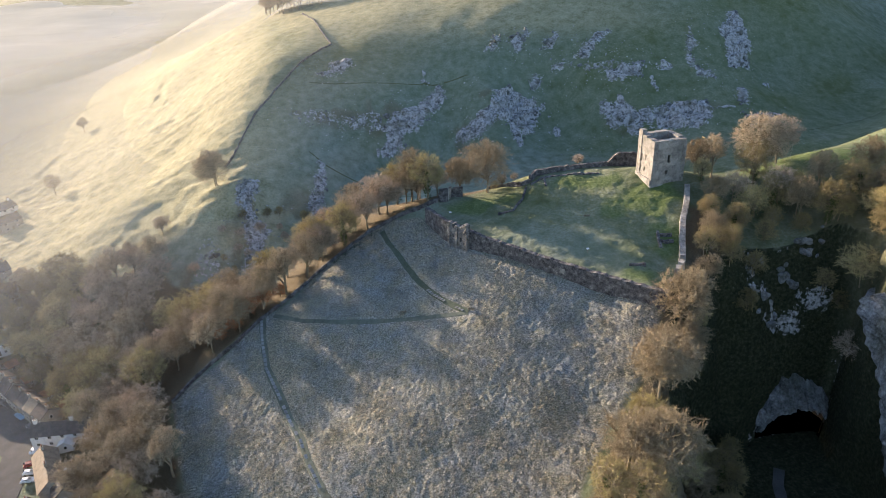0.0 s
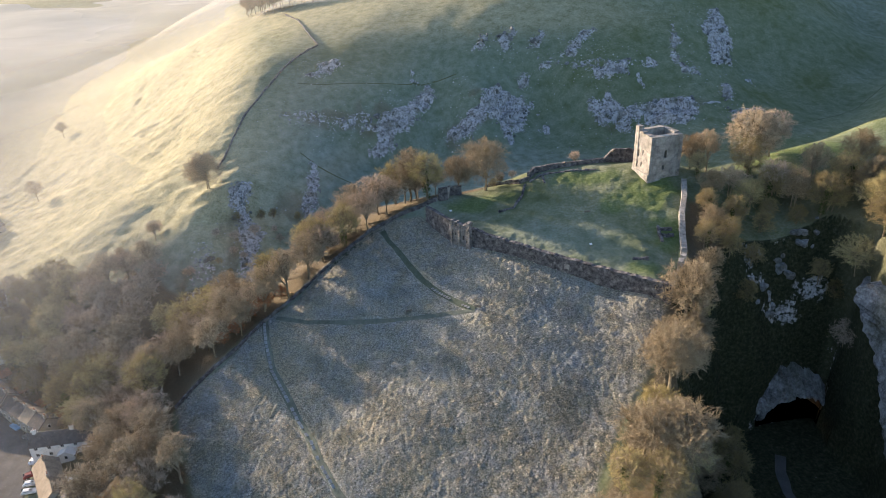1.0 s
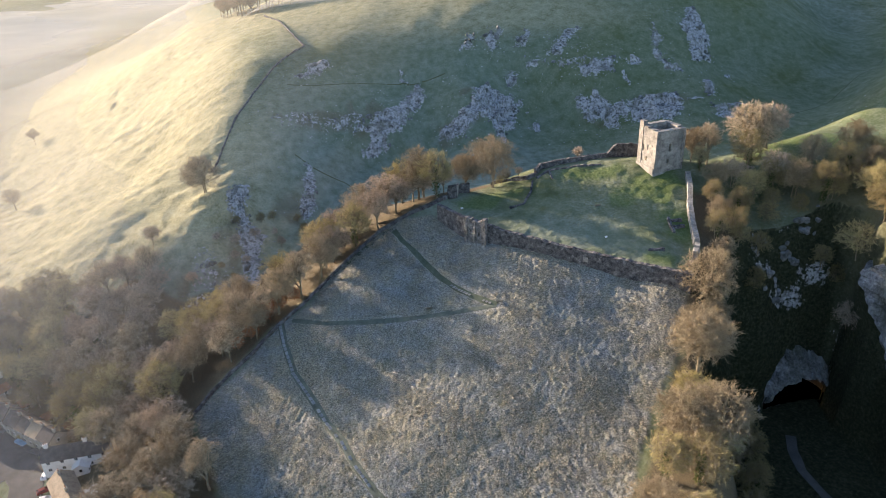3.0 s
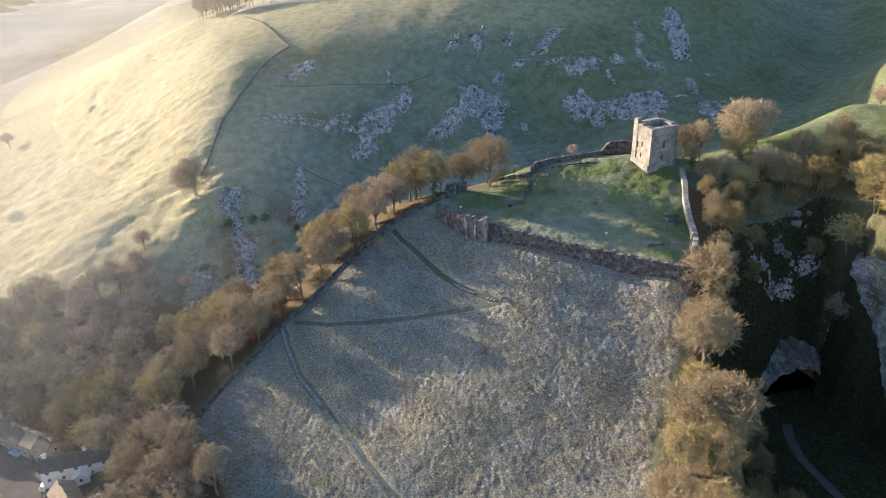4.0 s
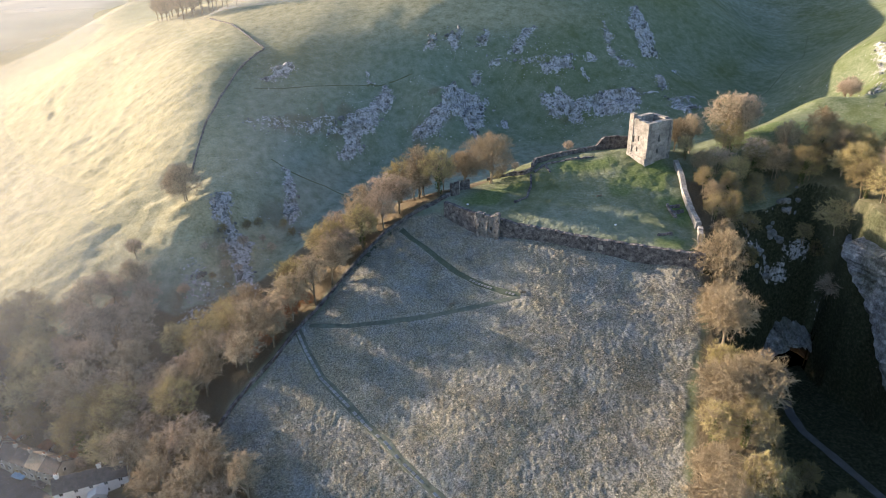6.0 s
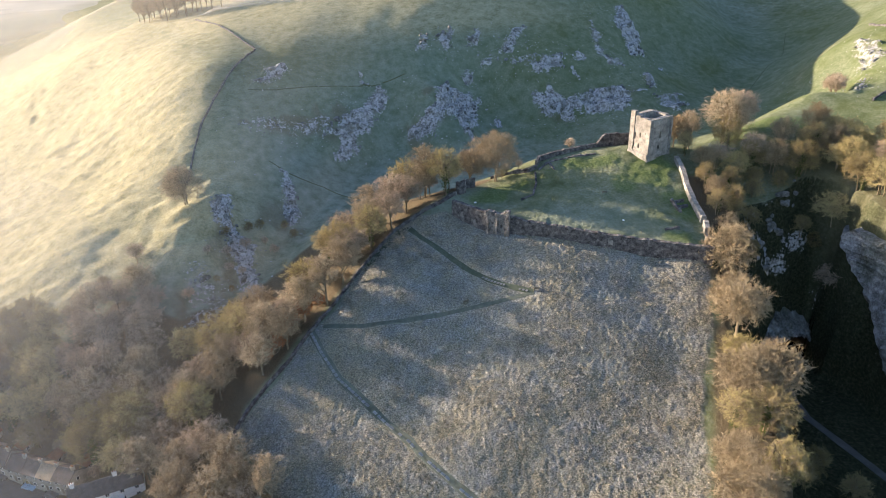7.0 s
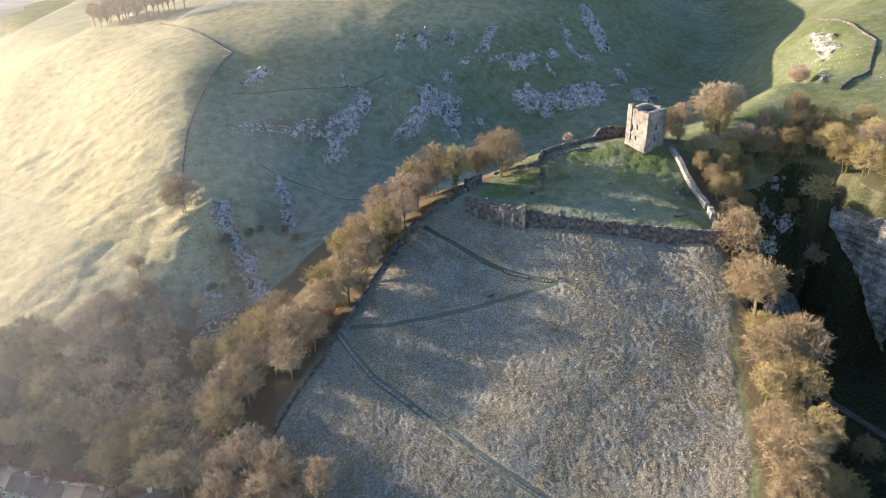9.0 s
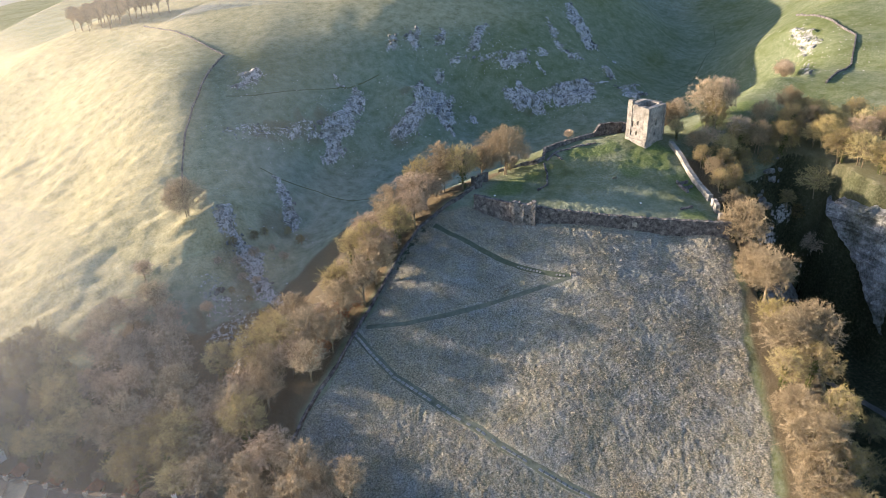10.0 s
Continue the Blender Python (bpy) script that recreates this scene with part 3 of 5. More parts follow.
def holed_wall(name, width, top, z0, y0, y1, holes, mat, parent, m, label="", size=0.55, jag=0.08, seed=0, crest=0.5):
    """A wall with openings (x0, x1, z0, z1) through it and a broken crest; m places it."""
    xs = cuts(0, width, size, [c for h in holes for c in h[:2]])
    zs = cuts(z0, top, size, [c for h in holes for c in h[2:]])

    def solid(i, j):
        x, z = (xs[i] + xs[i + 1]) / 2, (zs[j] + zs[j + 1]) / 2
        if z > top - crest * (0.5 + 0.9 * float(vnoise(x, seed, 1.7, seed + 5))):
            return False
        return not any(a < x < b and c < z < d for a, b, c, d in holes)

    verts, faces = cells_wall(xs, zs, y0, y1, solid, jag, seed)
    ob = link(name, [m @ Vector(p) for p in verts], faces, mat, parent, label)
    return ob


def build_keep():
    """The square keep: four thick walls round an open well, slit windows and a broken corner turret."""
    ang = math.degrees(math.atan2(3.2, 11.0))
    keep = thing("castle_keep", pose(64.2, 201.4, 0), "roofless square limestone keep with slit windows on the ridge", "castle keep")
    W, D, z0, z1, th = 11.4, 9.0, 66.0, 86.6, 1.9
    inv = keep.matrix_world.inverted()
    at = lambda x, y, rz: inv @ pose(64.2, 201.4, 0, 0, 0, ang) @ pose(x, y, 0, 0, 0, rz)
    front = [(5.2, 6.1, 79.2, 81.8), (4.9, 5.7, 75.3, 76.7), (1.0, 1.35, 78.6, 79.4), (1.0, 1.35, 76.1, 76.8), (8.2, 8.5, 77.4, 78.0)]
    side = [(2.0, 2.6, 79.6, 81.4), (4.3, 5.0, 78.8, 81.0), (6.6, 7.2, 78.2, 79.9), (2.4, 3.0, 75.8, 77.2), (4.8, 5.5, 75.6, 77.0), (7.6, 8.1, 81.5, 82.6)]
    holed_wall("wall", W, z1, z0, 0, th, front, STONE, keep, at(0, 0, 0), "pale ashlar wall with narrow window slits", seed=3, crest=0.12, size=0.42)
    holed_wall("wall", D - th, z1 + 0.6, z0, 0, th, [(D - th - b + 0.0, D - th - a, c, d) for a, b, c, d in side if b < D - th], STONE, keep, at(0, D, -90), "weathered rubble wall, facing stones robbed away", seed=5, crest=0.4, size=0.42, jag=0.10)
    holed_wall("wall", D - th, z1 + 0.4, z0, 0, th, [], STONE, keep, at(W, th, 90), "", seed=7, crest=0.15, size=0.42)
    holed_wall("wall", W - 2 * th, z1 + 0.8, z0, 0, th, [], STONE, keep, at(W - th, D, 180), "", seed=9, crest=0.15, size=0.42)
    holed_wall("corner_turret", 1.9, z1 + 2.6, 72, 0, 1.7, [], STONE, keep, at(-0.15, D + 0.15, -90), "broken stub of a corner turret", seed=11, crest=0.8)
    # clasping corner buttresses and the plinth
    for x, y in ((-0.18, -0.18), (W - 1.0, -0.18), (-0.18, D - 1.9)):
        holed_wall("buttress", 1.2, z1 - 0.6, z0, 0, 1.2, [], STONE, keep, at(x, y, 0), "", seed=int(13 + x), crest=0.3)
    floor = bmesh.new()
    box(floor, th - 0.1, W - th + 0.1, th - 0.1, D - th + 0.1, 66, 74)
    bmesh.ops.transform(floor, matrix=at(0, 0, 0), verts=floor.verts)
    part("rubble_floor", floor, DARK, keep, "floor inside the well, its shade put into a dark colour")
    plinth = bmesh.new()
    box(plinth, -0.5, W + 0.4, -0.45, 0.0, 64, 72.2, 0.15)
    box(plinth, -0.5, 0.0, 0.0, D + 0.2, 64, 74.2, 0.15)
    bmesh.ops.transform(plinth, matrix=at(0, 0, 0), verts=plinth.verts)
    part("plinth", plinth, STONE, keep)


def resample(pts, s):
    out = []
    for (ax, ay), (bx, by) in zip(pts[:-1], pts[1:]):
        n = max(1, round(math.hypot(bx - ax, by - ay) / s))
        out += [(ax + (bx - ax) * k / n, ay + (by - ay) * k / n) for k in range(n)]
    return out + [pts[-1]]


def stone_run(name, pts, thick, top, label, category, mat=WALLSTONE, s=0.7, jag=0.14, crest=0.5, seed=0, base=None, rows=5, kind="", parent=None):
    """A rough stone wall along a line; top(x, y, u) gives the height of its crest, u runs 0 to 1."""
    line = resample(pts, s)
    n = len(line)
    verts, faces = [], []
    prof = [(-1, k / rows) for k in range(rows + 1)] + [(1, k / rows) for k in range(rows, -1, -1)]
    for k, (x, y) in enumerate(line):
        a, b = line[max(0, k - 1)], line[min(n - 1, k + 1)]
        t = Vector((b[0] - a[0], b[1] - a[1], 0)).normalized()
        nrm = Vector((-t.y, t.x, 0))
        u = k / (n - 1)
        zt = top(x, y, u) + crest * float(fbm(x * 1.7, y * 1.7, 2.2, 50 + seed, 3)) * 0.6
        zb = base(x, y, u) if base else min(hz(x + nrm.x * thick, y + nrm.y * thick), hz(x - nrm.x * thick, y - nrm.y * thick)) - 0.6
        for side, v in prof:
            w = thick / 2 * (1.12 - 0.2 * v)
            j = jag * float(vnoise(k * 0.9 + side * 40, v * rows * 1.3, 1.0, 60 + seed))
            verts.append((x + nrm.x * (side * w + j), y + nrm.y * (side * w + j), zb + (zt - zb) * v + 0.3 * jag * float(vnoise(k * 1.7, v * 7 + side, 1.0, 61 + seed))))
    c = len(prof)
    for k in range(n - 1):
        for q in range(c - 1):
            faces.append((k * c + q, k * c + q + 1, (k + 1) * c + q + 1, (k + 1) * c + q))
    faces += [tuple(range(c))[::-1], tuple((n - 1) * c + q for q in range(c))]
    ob = link(name, verts, faces, mat, parent)
    return tagged(ob, label, category, kind=kind)


HILLWALL_A = [(-93, 454), (-79, 418), (-71, 392), (-62, 369), (-69, 357), (-78, 341), (-85, 327), (-91, 311), (-96, 294), (-99, 279)]
HILLWALL_B = [(266, 304), (250, 285), (242, 262), (229, 239), (205, 222), (170, 208)]


def build_walls():
    tops = [(-8.3, 66.4), (-4, 66.2), (-0.3, 66.0), (5.4, 65.8), (9, 64.9), (20, 64.1), (31, 63.4), (44, 63.2), (55, 63.2)]
    top = lambda x, y, u: float(np.interp(x, [a for a, _ in tops], [b for _, b in tops]))
    curtain = stone_run("curtain_wall", CURTAIN, 1.5, top, "long dark rubble curtain wall with a broken top", "wall", seed=1, jag=0.09, crest=0.35, s=0.5, rows=9)
    # the shallow tower on the curtain: a proud face between worn pilasters
    for u, w, d, zt in ((-3.5, 0.5, 1.7, 67.6), (-0.3, 0.4, 1.5, 67.0), (3.3, 0.65, 1.7, 67.8)):
        holed_wall("pilaster", 2 * w, zt, 54, 0, d, [], DRESSED, curtain, pose(2.5, 188.1, 0, 0, 0, -42.3) @ pose(u - w, -1.9, 0), "", size=0.45, jag=0.13, seed=int(40 + u * 3), crest=0.7)
    holed_wall("tower_face", 7.4, 67.0, 54, 0, 1.6, [(1.6, 2.2, 62.4, 63.3), (4.6, 5.3, 61.6, 62.8)], DRESSED, curtain, pose(2.5, 188.1, 0, 0, 0, -42.3) @ pose(-3.7, -1.55, 0), "proud tower face with robbed stones", size=0.5, jag=0.14, seed=44, crest=0.9)
    holed_wall("pale_panel", 1.5, 61.8, 60.4, 0, 0.3, [], STONE, curtain, pose(31.0, 166.4, 0, 0, 0, -36.4) @ pose(-0.75, -1.0, 0), "square pale stone patch set in the wall", size=0.4, jag=0.06, seed=45, crest=0.0)
    # gorge side of the bailey
    stone_run("bailey_wall", [(75.5, 200), (73, 192), (69.5, 184), (66.5, 174), (64.5, 167)], 1.7, lambda x, y, u: hz(x - 2.5, y) + 1.5 + 0.8 * u, "pale broken bailey wall along the gorge rim", "wall", STONE, seed=2, crest=0.35, jag=0.16, s=0.45, rows=6)
    for x, y, h in ((63.4, 164.2, 2.6), (61.4, 161.0, 2.8), (57.8, 155.6, 2.6)):
        stone_run("wall_stub", [(x - 0.7, y - 1.0), (x, y), (x + 0.5, y + 1.1)], 1.5, lambda a, b, u: hz(x - 1, y) + h, "rounded stub of a fallen wall", "ruin", STONE, seed=int(x), s=0.5)
    # dale side: low wall at the turf's edge, taller stepped wall behind
    stone_run("dale_wall", [(27, 214.5), (29.5, 217.5), (38, 219.3), (46, 220.4), (54.7, 221), (59.2, 222), (68.6, 221), (72, 214)], 1.0, lambda x, y, u: float(np.interp(x, (27, 29, 54.7, 57.5, 59.2, 72), (72.5, 73.3, 74.2, 76.5, 77, 76.5))), "stepped stone wall along the edge of the dale", "wall", seed=3)
    stone_run("turf_wall", [(27, 212.5), (33, 214.3), (42, 214.5), (50, 213.2)], 0.8, lambda x, y, u: hz(x, y - 2) + 0.7, "low ruined stone footing in the turf", "ruin", seed=4)
    stone_run("dale_wall", [(13, 224), (20, 219), (24, 214.5), (27, 214)], 0.9, lambda x, y, u: hz(x, y) + 1.1, "low stone wall dropping to the trees", "wall", seed=6)
    stone_run("footing", [(25.5, 212), (23.6, 206.5), (20, 201), (15, 199.6)], 0.6, lambda x, y, u: hz(x, y) + 0.45, "low ruined stone footing in the turf", "ruin", seed=7)
    stone_run("footing", [(31.6, 213), (31.8, 209.2)], 0.7, lambda x, y, u: hz(x, y) + 0.7, "low ruined stone footing in the turf", "ruin", seed=8)
    stone_run("footing", [(61.0, 180.0), (60.4, 176.2), (60.2, 173.4)], 0.8, lambda x, y, u: hz(x, y) + 1.0, "stone footing of a lost hall", "ruin", seed=9)
    stone_run("footing", [(61.0, 178.8), (64.8, 178.6)], 0.7, lambda x, y, u: hz(x, y) + 0.8, "stone footing of a lost hall", "ruin", seed=10)
    stone_run("footing", [(60.6, 176.2), (64.6, 176.0)], 0.7, lambda x, y, u: hz(x, y) + 0.7, "stone footing of a lost hall", "ruin", seed=12)
    stone_run("footing", [(49, 165), (53.4, 164)], 0.8, lambda x, y, u: hz(x, y) + 0.5, "low ruined stone footing in the turf", "ruin", seed=13)
    # field wall between meadow and wood
    stone_run("field_wall", [(-4.7, 210.7), (-11.5, 209.5), (-19, 208.1), (-29, 206.4), (-36, 202), (-45, 195.6), (-53.4, 188.6), (-61, 182.5), (-70, 175.6), (-77, 172), (-82, 169), (-88.5, 164)], 0.7, lambda x, y, u: hz(x, y) + 1.25, "grey dry-stone field wall beside bare trees", "wall", s=0.8, crest=0.25, seed=14, rows=3)
    # hill walls far off
    stone_run("hill_wall", HILLWALL_A, 0.6, lambda x, y, u: hz(x, y) + 0.7, "dark dry-stone wall running over the hilltop", "wall", s=1.5, seed=15, rows=2)
    stone_run("hill_wall", HILLWALL_B, 0.7, lambda x, y, u: hz(x, y) + 0.9, "pale dry-stone wall on the sunlit plateau", "wall", s=1.5, seed=16, rows=2)
    # gatehouse remains
    gate = thing("gatehouse_ruin", pose(0, 0, 0), "small ruined stone gatehouse beside bare trees", "ruin")
    g = hz(-2, 212)
    holed_wall("wall", 3.0, g + 4.6, g - 3, 0, 1.0, [], WALLSTONE, gate, pose(-4.0, 210.4, 0, 0, 0, 20), "pale broken gatehouse wall", seed=21, crest=0.9, size=0.4)
    holed_wall("wall", 4.2, g + 3.8, g - 3, 0, 0.9, [(1.4, 2.5, g, g + 2.6)], STONE, gate, pose(-1.0, 211.5, 0, 0, 0, 75), seed=22, crest=0.8, size=0.4)
    holed_wall("wall", 4.4, g + 3.0, g - 3, 0, 0.9, [], WALLSTONE, gate, pose(-0.4, 214.8, 0, 0, 0, 12), seed=23, crest=0.8, size=0.4)
    holed_wall("wall", 4.0, g + 3.4, g - 3, 0, 0.9, [], WALLSTONE, gate, pose(-3.6, 211.0, 0, 0, 0, 78), seed=24, crest=0.8, size=0.4)


build_keep()
build_walls()


# ---- the cave below the crag ----
def build_cave():
    cx, cy, half, tall = CAVE[0], CAVE[1], 12.0, 12.5
    cave = thing("cave", Matrix(), "great dark cave mouth under a pale limestone arch", "cave", kind="structure")
    # the hall behind: an arched tunnel narrowing into the rock
    verts, faces = [], []
    n, rows = 18, 12
    for k in range(rows):
        u = k / (rows - 1)
        s = 1.08 * (1 - 0.75 * u ** 2)
        for i in range(n + 1):
            a = math.pi * i / n
            w = 1 + 0.08 * float(vnoise(a * 3, u * 9, 1.0, 81))
            verts.append((cx + math.cos(a) * half * s * w, cy - 2.5 + u * 34, 3.6 + math.sin(a) * tall * s * w))
    for k in range(rows - 1):
        for i in range(n):
            q = k * (n + 1) + i
            faces.append((q, q + n + 1, q + n + 2, q + 1))
    faces.append(tuple((rows - 1) * (n + 1) + i for i in range(n + 1)))
    link("vault", verts, faces, DARK, cave, "cave vault with its darkness put into a black colour")
    # the rock arch round the mouth, undercut and layered
    verts, faces = [], []
    n, rows = 72, 10
    for i in range(n + 1):
        a = math.pi * (0.1 + 0.82 * i / n)
        edge = 0.30 + 0.16 * float(fbm(a * 3, 1.0, 1.0, 87, 3))
        for k in range(rows):
            v = k / (rows - 1)
            r = 0.96 + edge * v * (1.25 - 0.5 * abs(math.cos(a)))
            j = 0.8 * float(fbm(a * 14, v * 3, 1.2, 83, 4)) - 0.5 * (int(v * 7) % 2)
            y = cy - 3.2 + 6.5 * v ** 1.6 + j
            verts.append((cx + math.cos(a) * half * r + 0.3 * j, y, 3.4 + math.sin(a) * tall * r * (1 + 0.3 * v) + 0.35 * j))
    for i in range(n):
        for k in range(rows - 1):
            q = i * rows + k
            faces.append((q, q + 1, q + rows + 1, q + rows))
    link("arch", verts, faces, CLIFF, cave, "pale bedded limestone arch")


def build_cliff():
    """The bedded rock face along the far side of the gorge."""
    ys, vs = np.arange(124, 157.1, 0.55), np.linspace(0, 1, 46)
    y, v = np.meshgrid(ys, vs)
    low = 27 + 1.22 * (y - 132) + 2.5 * fbm(y, y * 0, 6, 15, 3)
    high = np.maximum(low + 1.5, 60.5 + 1.8 * fbm(y, y * 0 + 9, 7, 16, 3) - 5 * step(150, 157, y))
    z = low + (high - low) * v
    bed = z + 0.8 * fbm(y, z, 9, 17, 2)
    x = 107.3 + 0.07 * (z - 30) * 0.6 + 1.3 * fbm(y, z * 0.7, 8, 18, 4) + 0.55 * np.abs(fbm(y * 1.3, z, 2.5, 19, 3)) + 0.5 * step(0.3, 0.5, bed / 3.1 % 1.0) - 0.25 * step(0.6, 0.7, bed / 1.3 % 1.0)
    x = x + 3.5 * (1 - step(0, 0.08, v)) + 3.5 * step(0.93, 1, v) + 3.5 * step(153, 157, y)
    n = len(ys)
    i = np.arange((len(vs) - 1) * (n - 1))
    a = i // (n - 1) * n + i % (n - 1)
    ob = link("cliff", np.stack([x.ravel(), y.ravel(), z.ravel()], 1), np.stack([a, a + n, a + n + 1, a + 1], 1), CLIFF)
    tagged(ob, "bluish pale bedded limestone cliff over the gorge", "cliff", kind="structure")


CLIFF = surface("pale_limestone_cliff", [(0.34, (0.04, 0.042, 0.04)), (0.46, (0.15, 0.155, 0.16)), (0.58, (0.30, 0.31, 0.32)), (0.75, (0.48, 0.49, 0.50))], 0.22, 0.92, 6, 0.9, 0.4, dirt=(0.05, 0.06, 0.03))
build_cave()
build_cliff()


def scatter(poly, gap, rng, limit, ok=lambda x, y: True):
    xs, ys = [p[0] for p in poly], [p[1] for p in poly]
    out = []
    for _ in range(limit * 60):
        x, y = rng.uniform(min(xs), max(xs)), rng.uniform(min(ys), max(ys))
        if bool(inside(np.array(x), np.array(y), poly)) and ok(x, y) and all((x - a) ** 2 + (y - b) ** 2 > gap * gap for a, b in out):
            out.append((x, y))
            if len(out) >= limit:
                break
    return out


def rock_block(k):
    """One jointed limestone block, about a metre across."""
    bm = bmesh.new()
    bmesh.ops.create_icosphere(bm, subdivisions=2, radius=1.0)
    for v in bm.verts:
        p = v.co
        c = max(abs(p.x), abs(p.y), abs(p.z))
        p = p.lerp(p / c, 0.7)
        f = 0.9 + 0.4 * noise.noise(Vector((p.x * 1.4 + k * 3.1, p.y * 1.4 + k, round(p.z * 3) * 0.9)))
        v.co = Vector((p.x * f, p.y * f, p.z))
    me = bpy.data.meshes.new("block")
    bm.to_mesh(me)
    bm.free()
    me.materials.append(CLIFF)
    return me


def build_crags():
    rng = random.Random(8)
    blocks = [rock_block(k) for k in range(8)]
    def put(crag, x, y, s):
        size = (s * rng.uniform(0.7, 1.6), s * rng.uniform(0.6, 1.0), s * rng.uniform(0.7, 1.5))
        ob = new("block", rng.choice(blocks))
        ob.parent = crag
        ob.matrix_basis = crag.matrix_world.inverted() @ pose(x, y, hz(x, y) + size[2] * rng.uniform(-0.45, 0.05), rng.uniform(-14, 14), rng.uniform(-14, 14), rng.uniform(0, 360)) @ Matrix.Diagonal((*size, 1))

    for name, poly in CRAGS.items():
        cx, cy = (sum(p[k] for p in poly) / len(poly) for k in (0, 1))
        crag = thing("crag", pose(cx, cy, hz(cx, cy)), "sunlit pale limestone crag on the plateau's edge" if name == "plateau" else "broken pale limestone crag in the shaded hillside", "crag")
        area = abs(sum(p[0] * q[1] - q[0] * p[1] for p, q in zip(poly, poly[1:] + poly[:1]))) / 2
        for x, y in scatter(poly, 0.9, rng, int(5 + min(40, 0.08 * area * BARE.get(name, 1.0)))):
            put(crag, x, y, rng.uniform(0.35, 0.85) * (1.6 if rng.random() < 0.2 else 1.0))
    for x, y in ((98, 172), (92, 168), (104, 176)):
        crag = thing("crag", pose(x, y, hz(x, y)), "grey limestone outcrop among trees in the gorge", "crag")
        for _ in range(8):
            put(crag, x + rng.gauss(0, 1.6), y + rng.gauss(0, 1.2), rng.uniform(0.5, 1.3))
    # loose stones below and between the crags
    verts, faces = [], []
    for name, poly in CRAGS.items():
        xs, ys = [p[0] for p in poly], [p[1] for p in poly]
        rx, ry = (max(xs) - min(xs)) / 2, (max(ys) - min(ys)) / 2
        for _ in range(int(9 * math.sqrt(rx * ry))):
            x, y = (max(xs) + min(xs)) / 2 + rng.gauss(0, rx * 0.7), (max(ys) + min(ys)) / 2 + rng.gauss(-2, ry * 0.7)
            s = rng.uniform(0.15, 0.5) * rng.uniform(0.6, 1.3)
            z = hz(x, y) + 0.1 * s
            i = len(verts)
            verts += [(x + s * rng.uniform(0.6, 1.2) * dx, y + s * rng.uniform(0.6, 1.2) * dy, z + s * rng.uniform(0.5, 1.0) * dz) for dx, dy, dz in ((1, 0, 0), (0, 1, 0), (-1, 0, 0), (0, -1, 0), (0, 0, 1), (0, 0, -1))]
            faces += [(i + a, i + b, i + 4) for a, b in ((0, 1), (1, 2), (2, 3), (3, 0))] + [(i + b, i + a, i + 5) for a, b in ((0, 1), (1, 2), (2, 3), (3, 0))]
    tagged(link("scree", verts, faces, SCREE), "loose pale limestone blocks strewn over the turf", "scree", kind="stuff")


SCREE = surface("loose_limestone", [(0.3, (0.16, 0.16, 0.155)), (0.55, (0.38, 0.385, 0.38)), (0.8, (0.56, 0.56, 0.55))], 0.6, 0.95, 5, 0.5, 0.05, vary=0.3, islands=True)
build_crags()


# ---- trees ----
def twig_material(name, stops):
    m, n, l, b = material(name, 0.95)
    g = n.new("ShaderNodeNewGeometry")
    o = n.new("ShaderNodeObjectInfo")
    patch = tex(n, l, 0.35, 3, 0.6, g.outputs["Position"])
    f = maths(n, l, "ADD", maths(n, l, "MULTIPLY", g.outputs["Random Per Island"], 0.35), maths(n, l, "MULTIPLY", o.outputs["Random"], 0.35))
    f = maths(n, l, "ADD", f, maths(n, l, "MULTIPLY", patch.outputs[0], 0.35))
    c = ramp(n, l, f, stops)
    l.new(c, b.inputs["Base Color"])
    return m


TWIGS = [
    twig_material("brown_twigs", [(0.25, (0.275, 0.218, 0.14)), (0.5, (0.42, 0.345, 0.235)), (0.8, (0.53, 0.45, 0.325))]),
    twig_material("olive_twigs", [(0.25, (0.28, 0.235, 0.10)), (0.5, (0.42, 0.36, 0.17)), (0.8, (0.53, 0.47, 0.26))]),
    twig_material("pinkish_twigs", [(0.25, (0.32, 0.245, 0.18)), (0.5, (0.46, 0.37, 0.285)), (0.8, (0.56, 0.47, 0.375))]),
    twig_material("rust_leaves", [(0.25, (0.20, 0.06, 0.022)), (0.5, (0.32, 0.11, 0.045)), (0.8, (0.42, 0.18, 0.08))]),
]
TWIGS.append(twig_material("mossy_twigs", [(0.25, (0.14, 0.115, 0.048)), (0.5, (0.245, 0.20, 0.09)), (0.8, (0.36, 0.30, 0.155))]))
TWIGS.append(twig_material("umber_twigs", [(0.25, (0.19, 0.148, 0.09)), (0.5, (0.305, 0.245, 0.155)), (0.8, (0.42, 0.35, 0.235))]))
IVY = twig_material("ivy_leaves", [(0.25, (0.03, 0.05, 0.012)), (0.5, (0.06, 0.085, 0.02)), (0.8, (0.11, 0.13, 0.04))])


def tube(verts, faces, pts, radii, sides=5):
    at = len(verts)
    for k, (p, r) in enumerate(zip(pts, radii)):
        d = (pts[min(k + 1, len(pts) - 1)] - pts[max(k - 1, 0)]).normalized()
        u = d.orthogonal().normalized()
        w = d.cross(u)
        for q in range(sides):
            a = 2 * math.pi * q / sides
            verts.append(p + (u * math.cos(a) + w * math.sin(a)) * r)
    for k in range(len(pts) - 1):
        for q in range(sides):
            a, b = at + k * sides + q, at + k * sides + (q + 1) % sides
            faces.append((a, b, b + sides, a + sides))


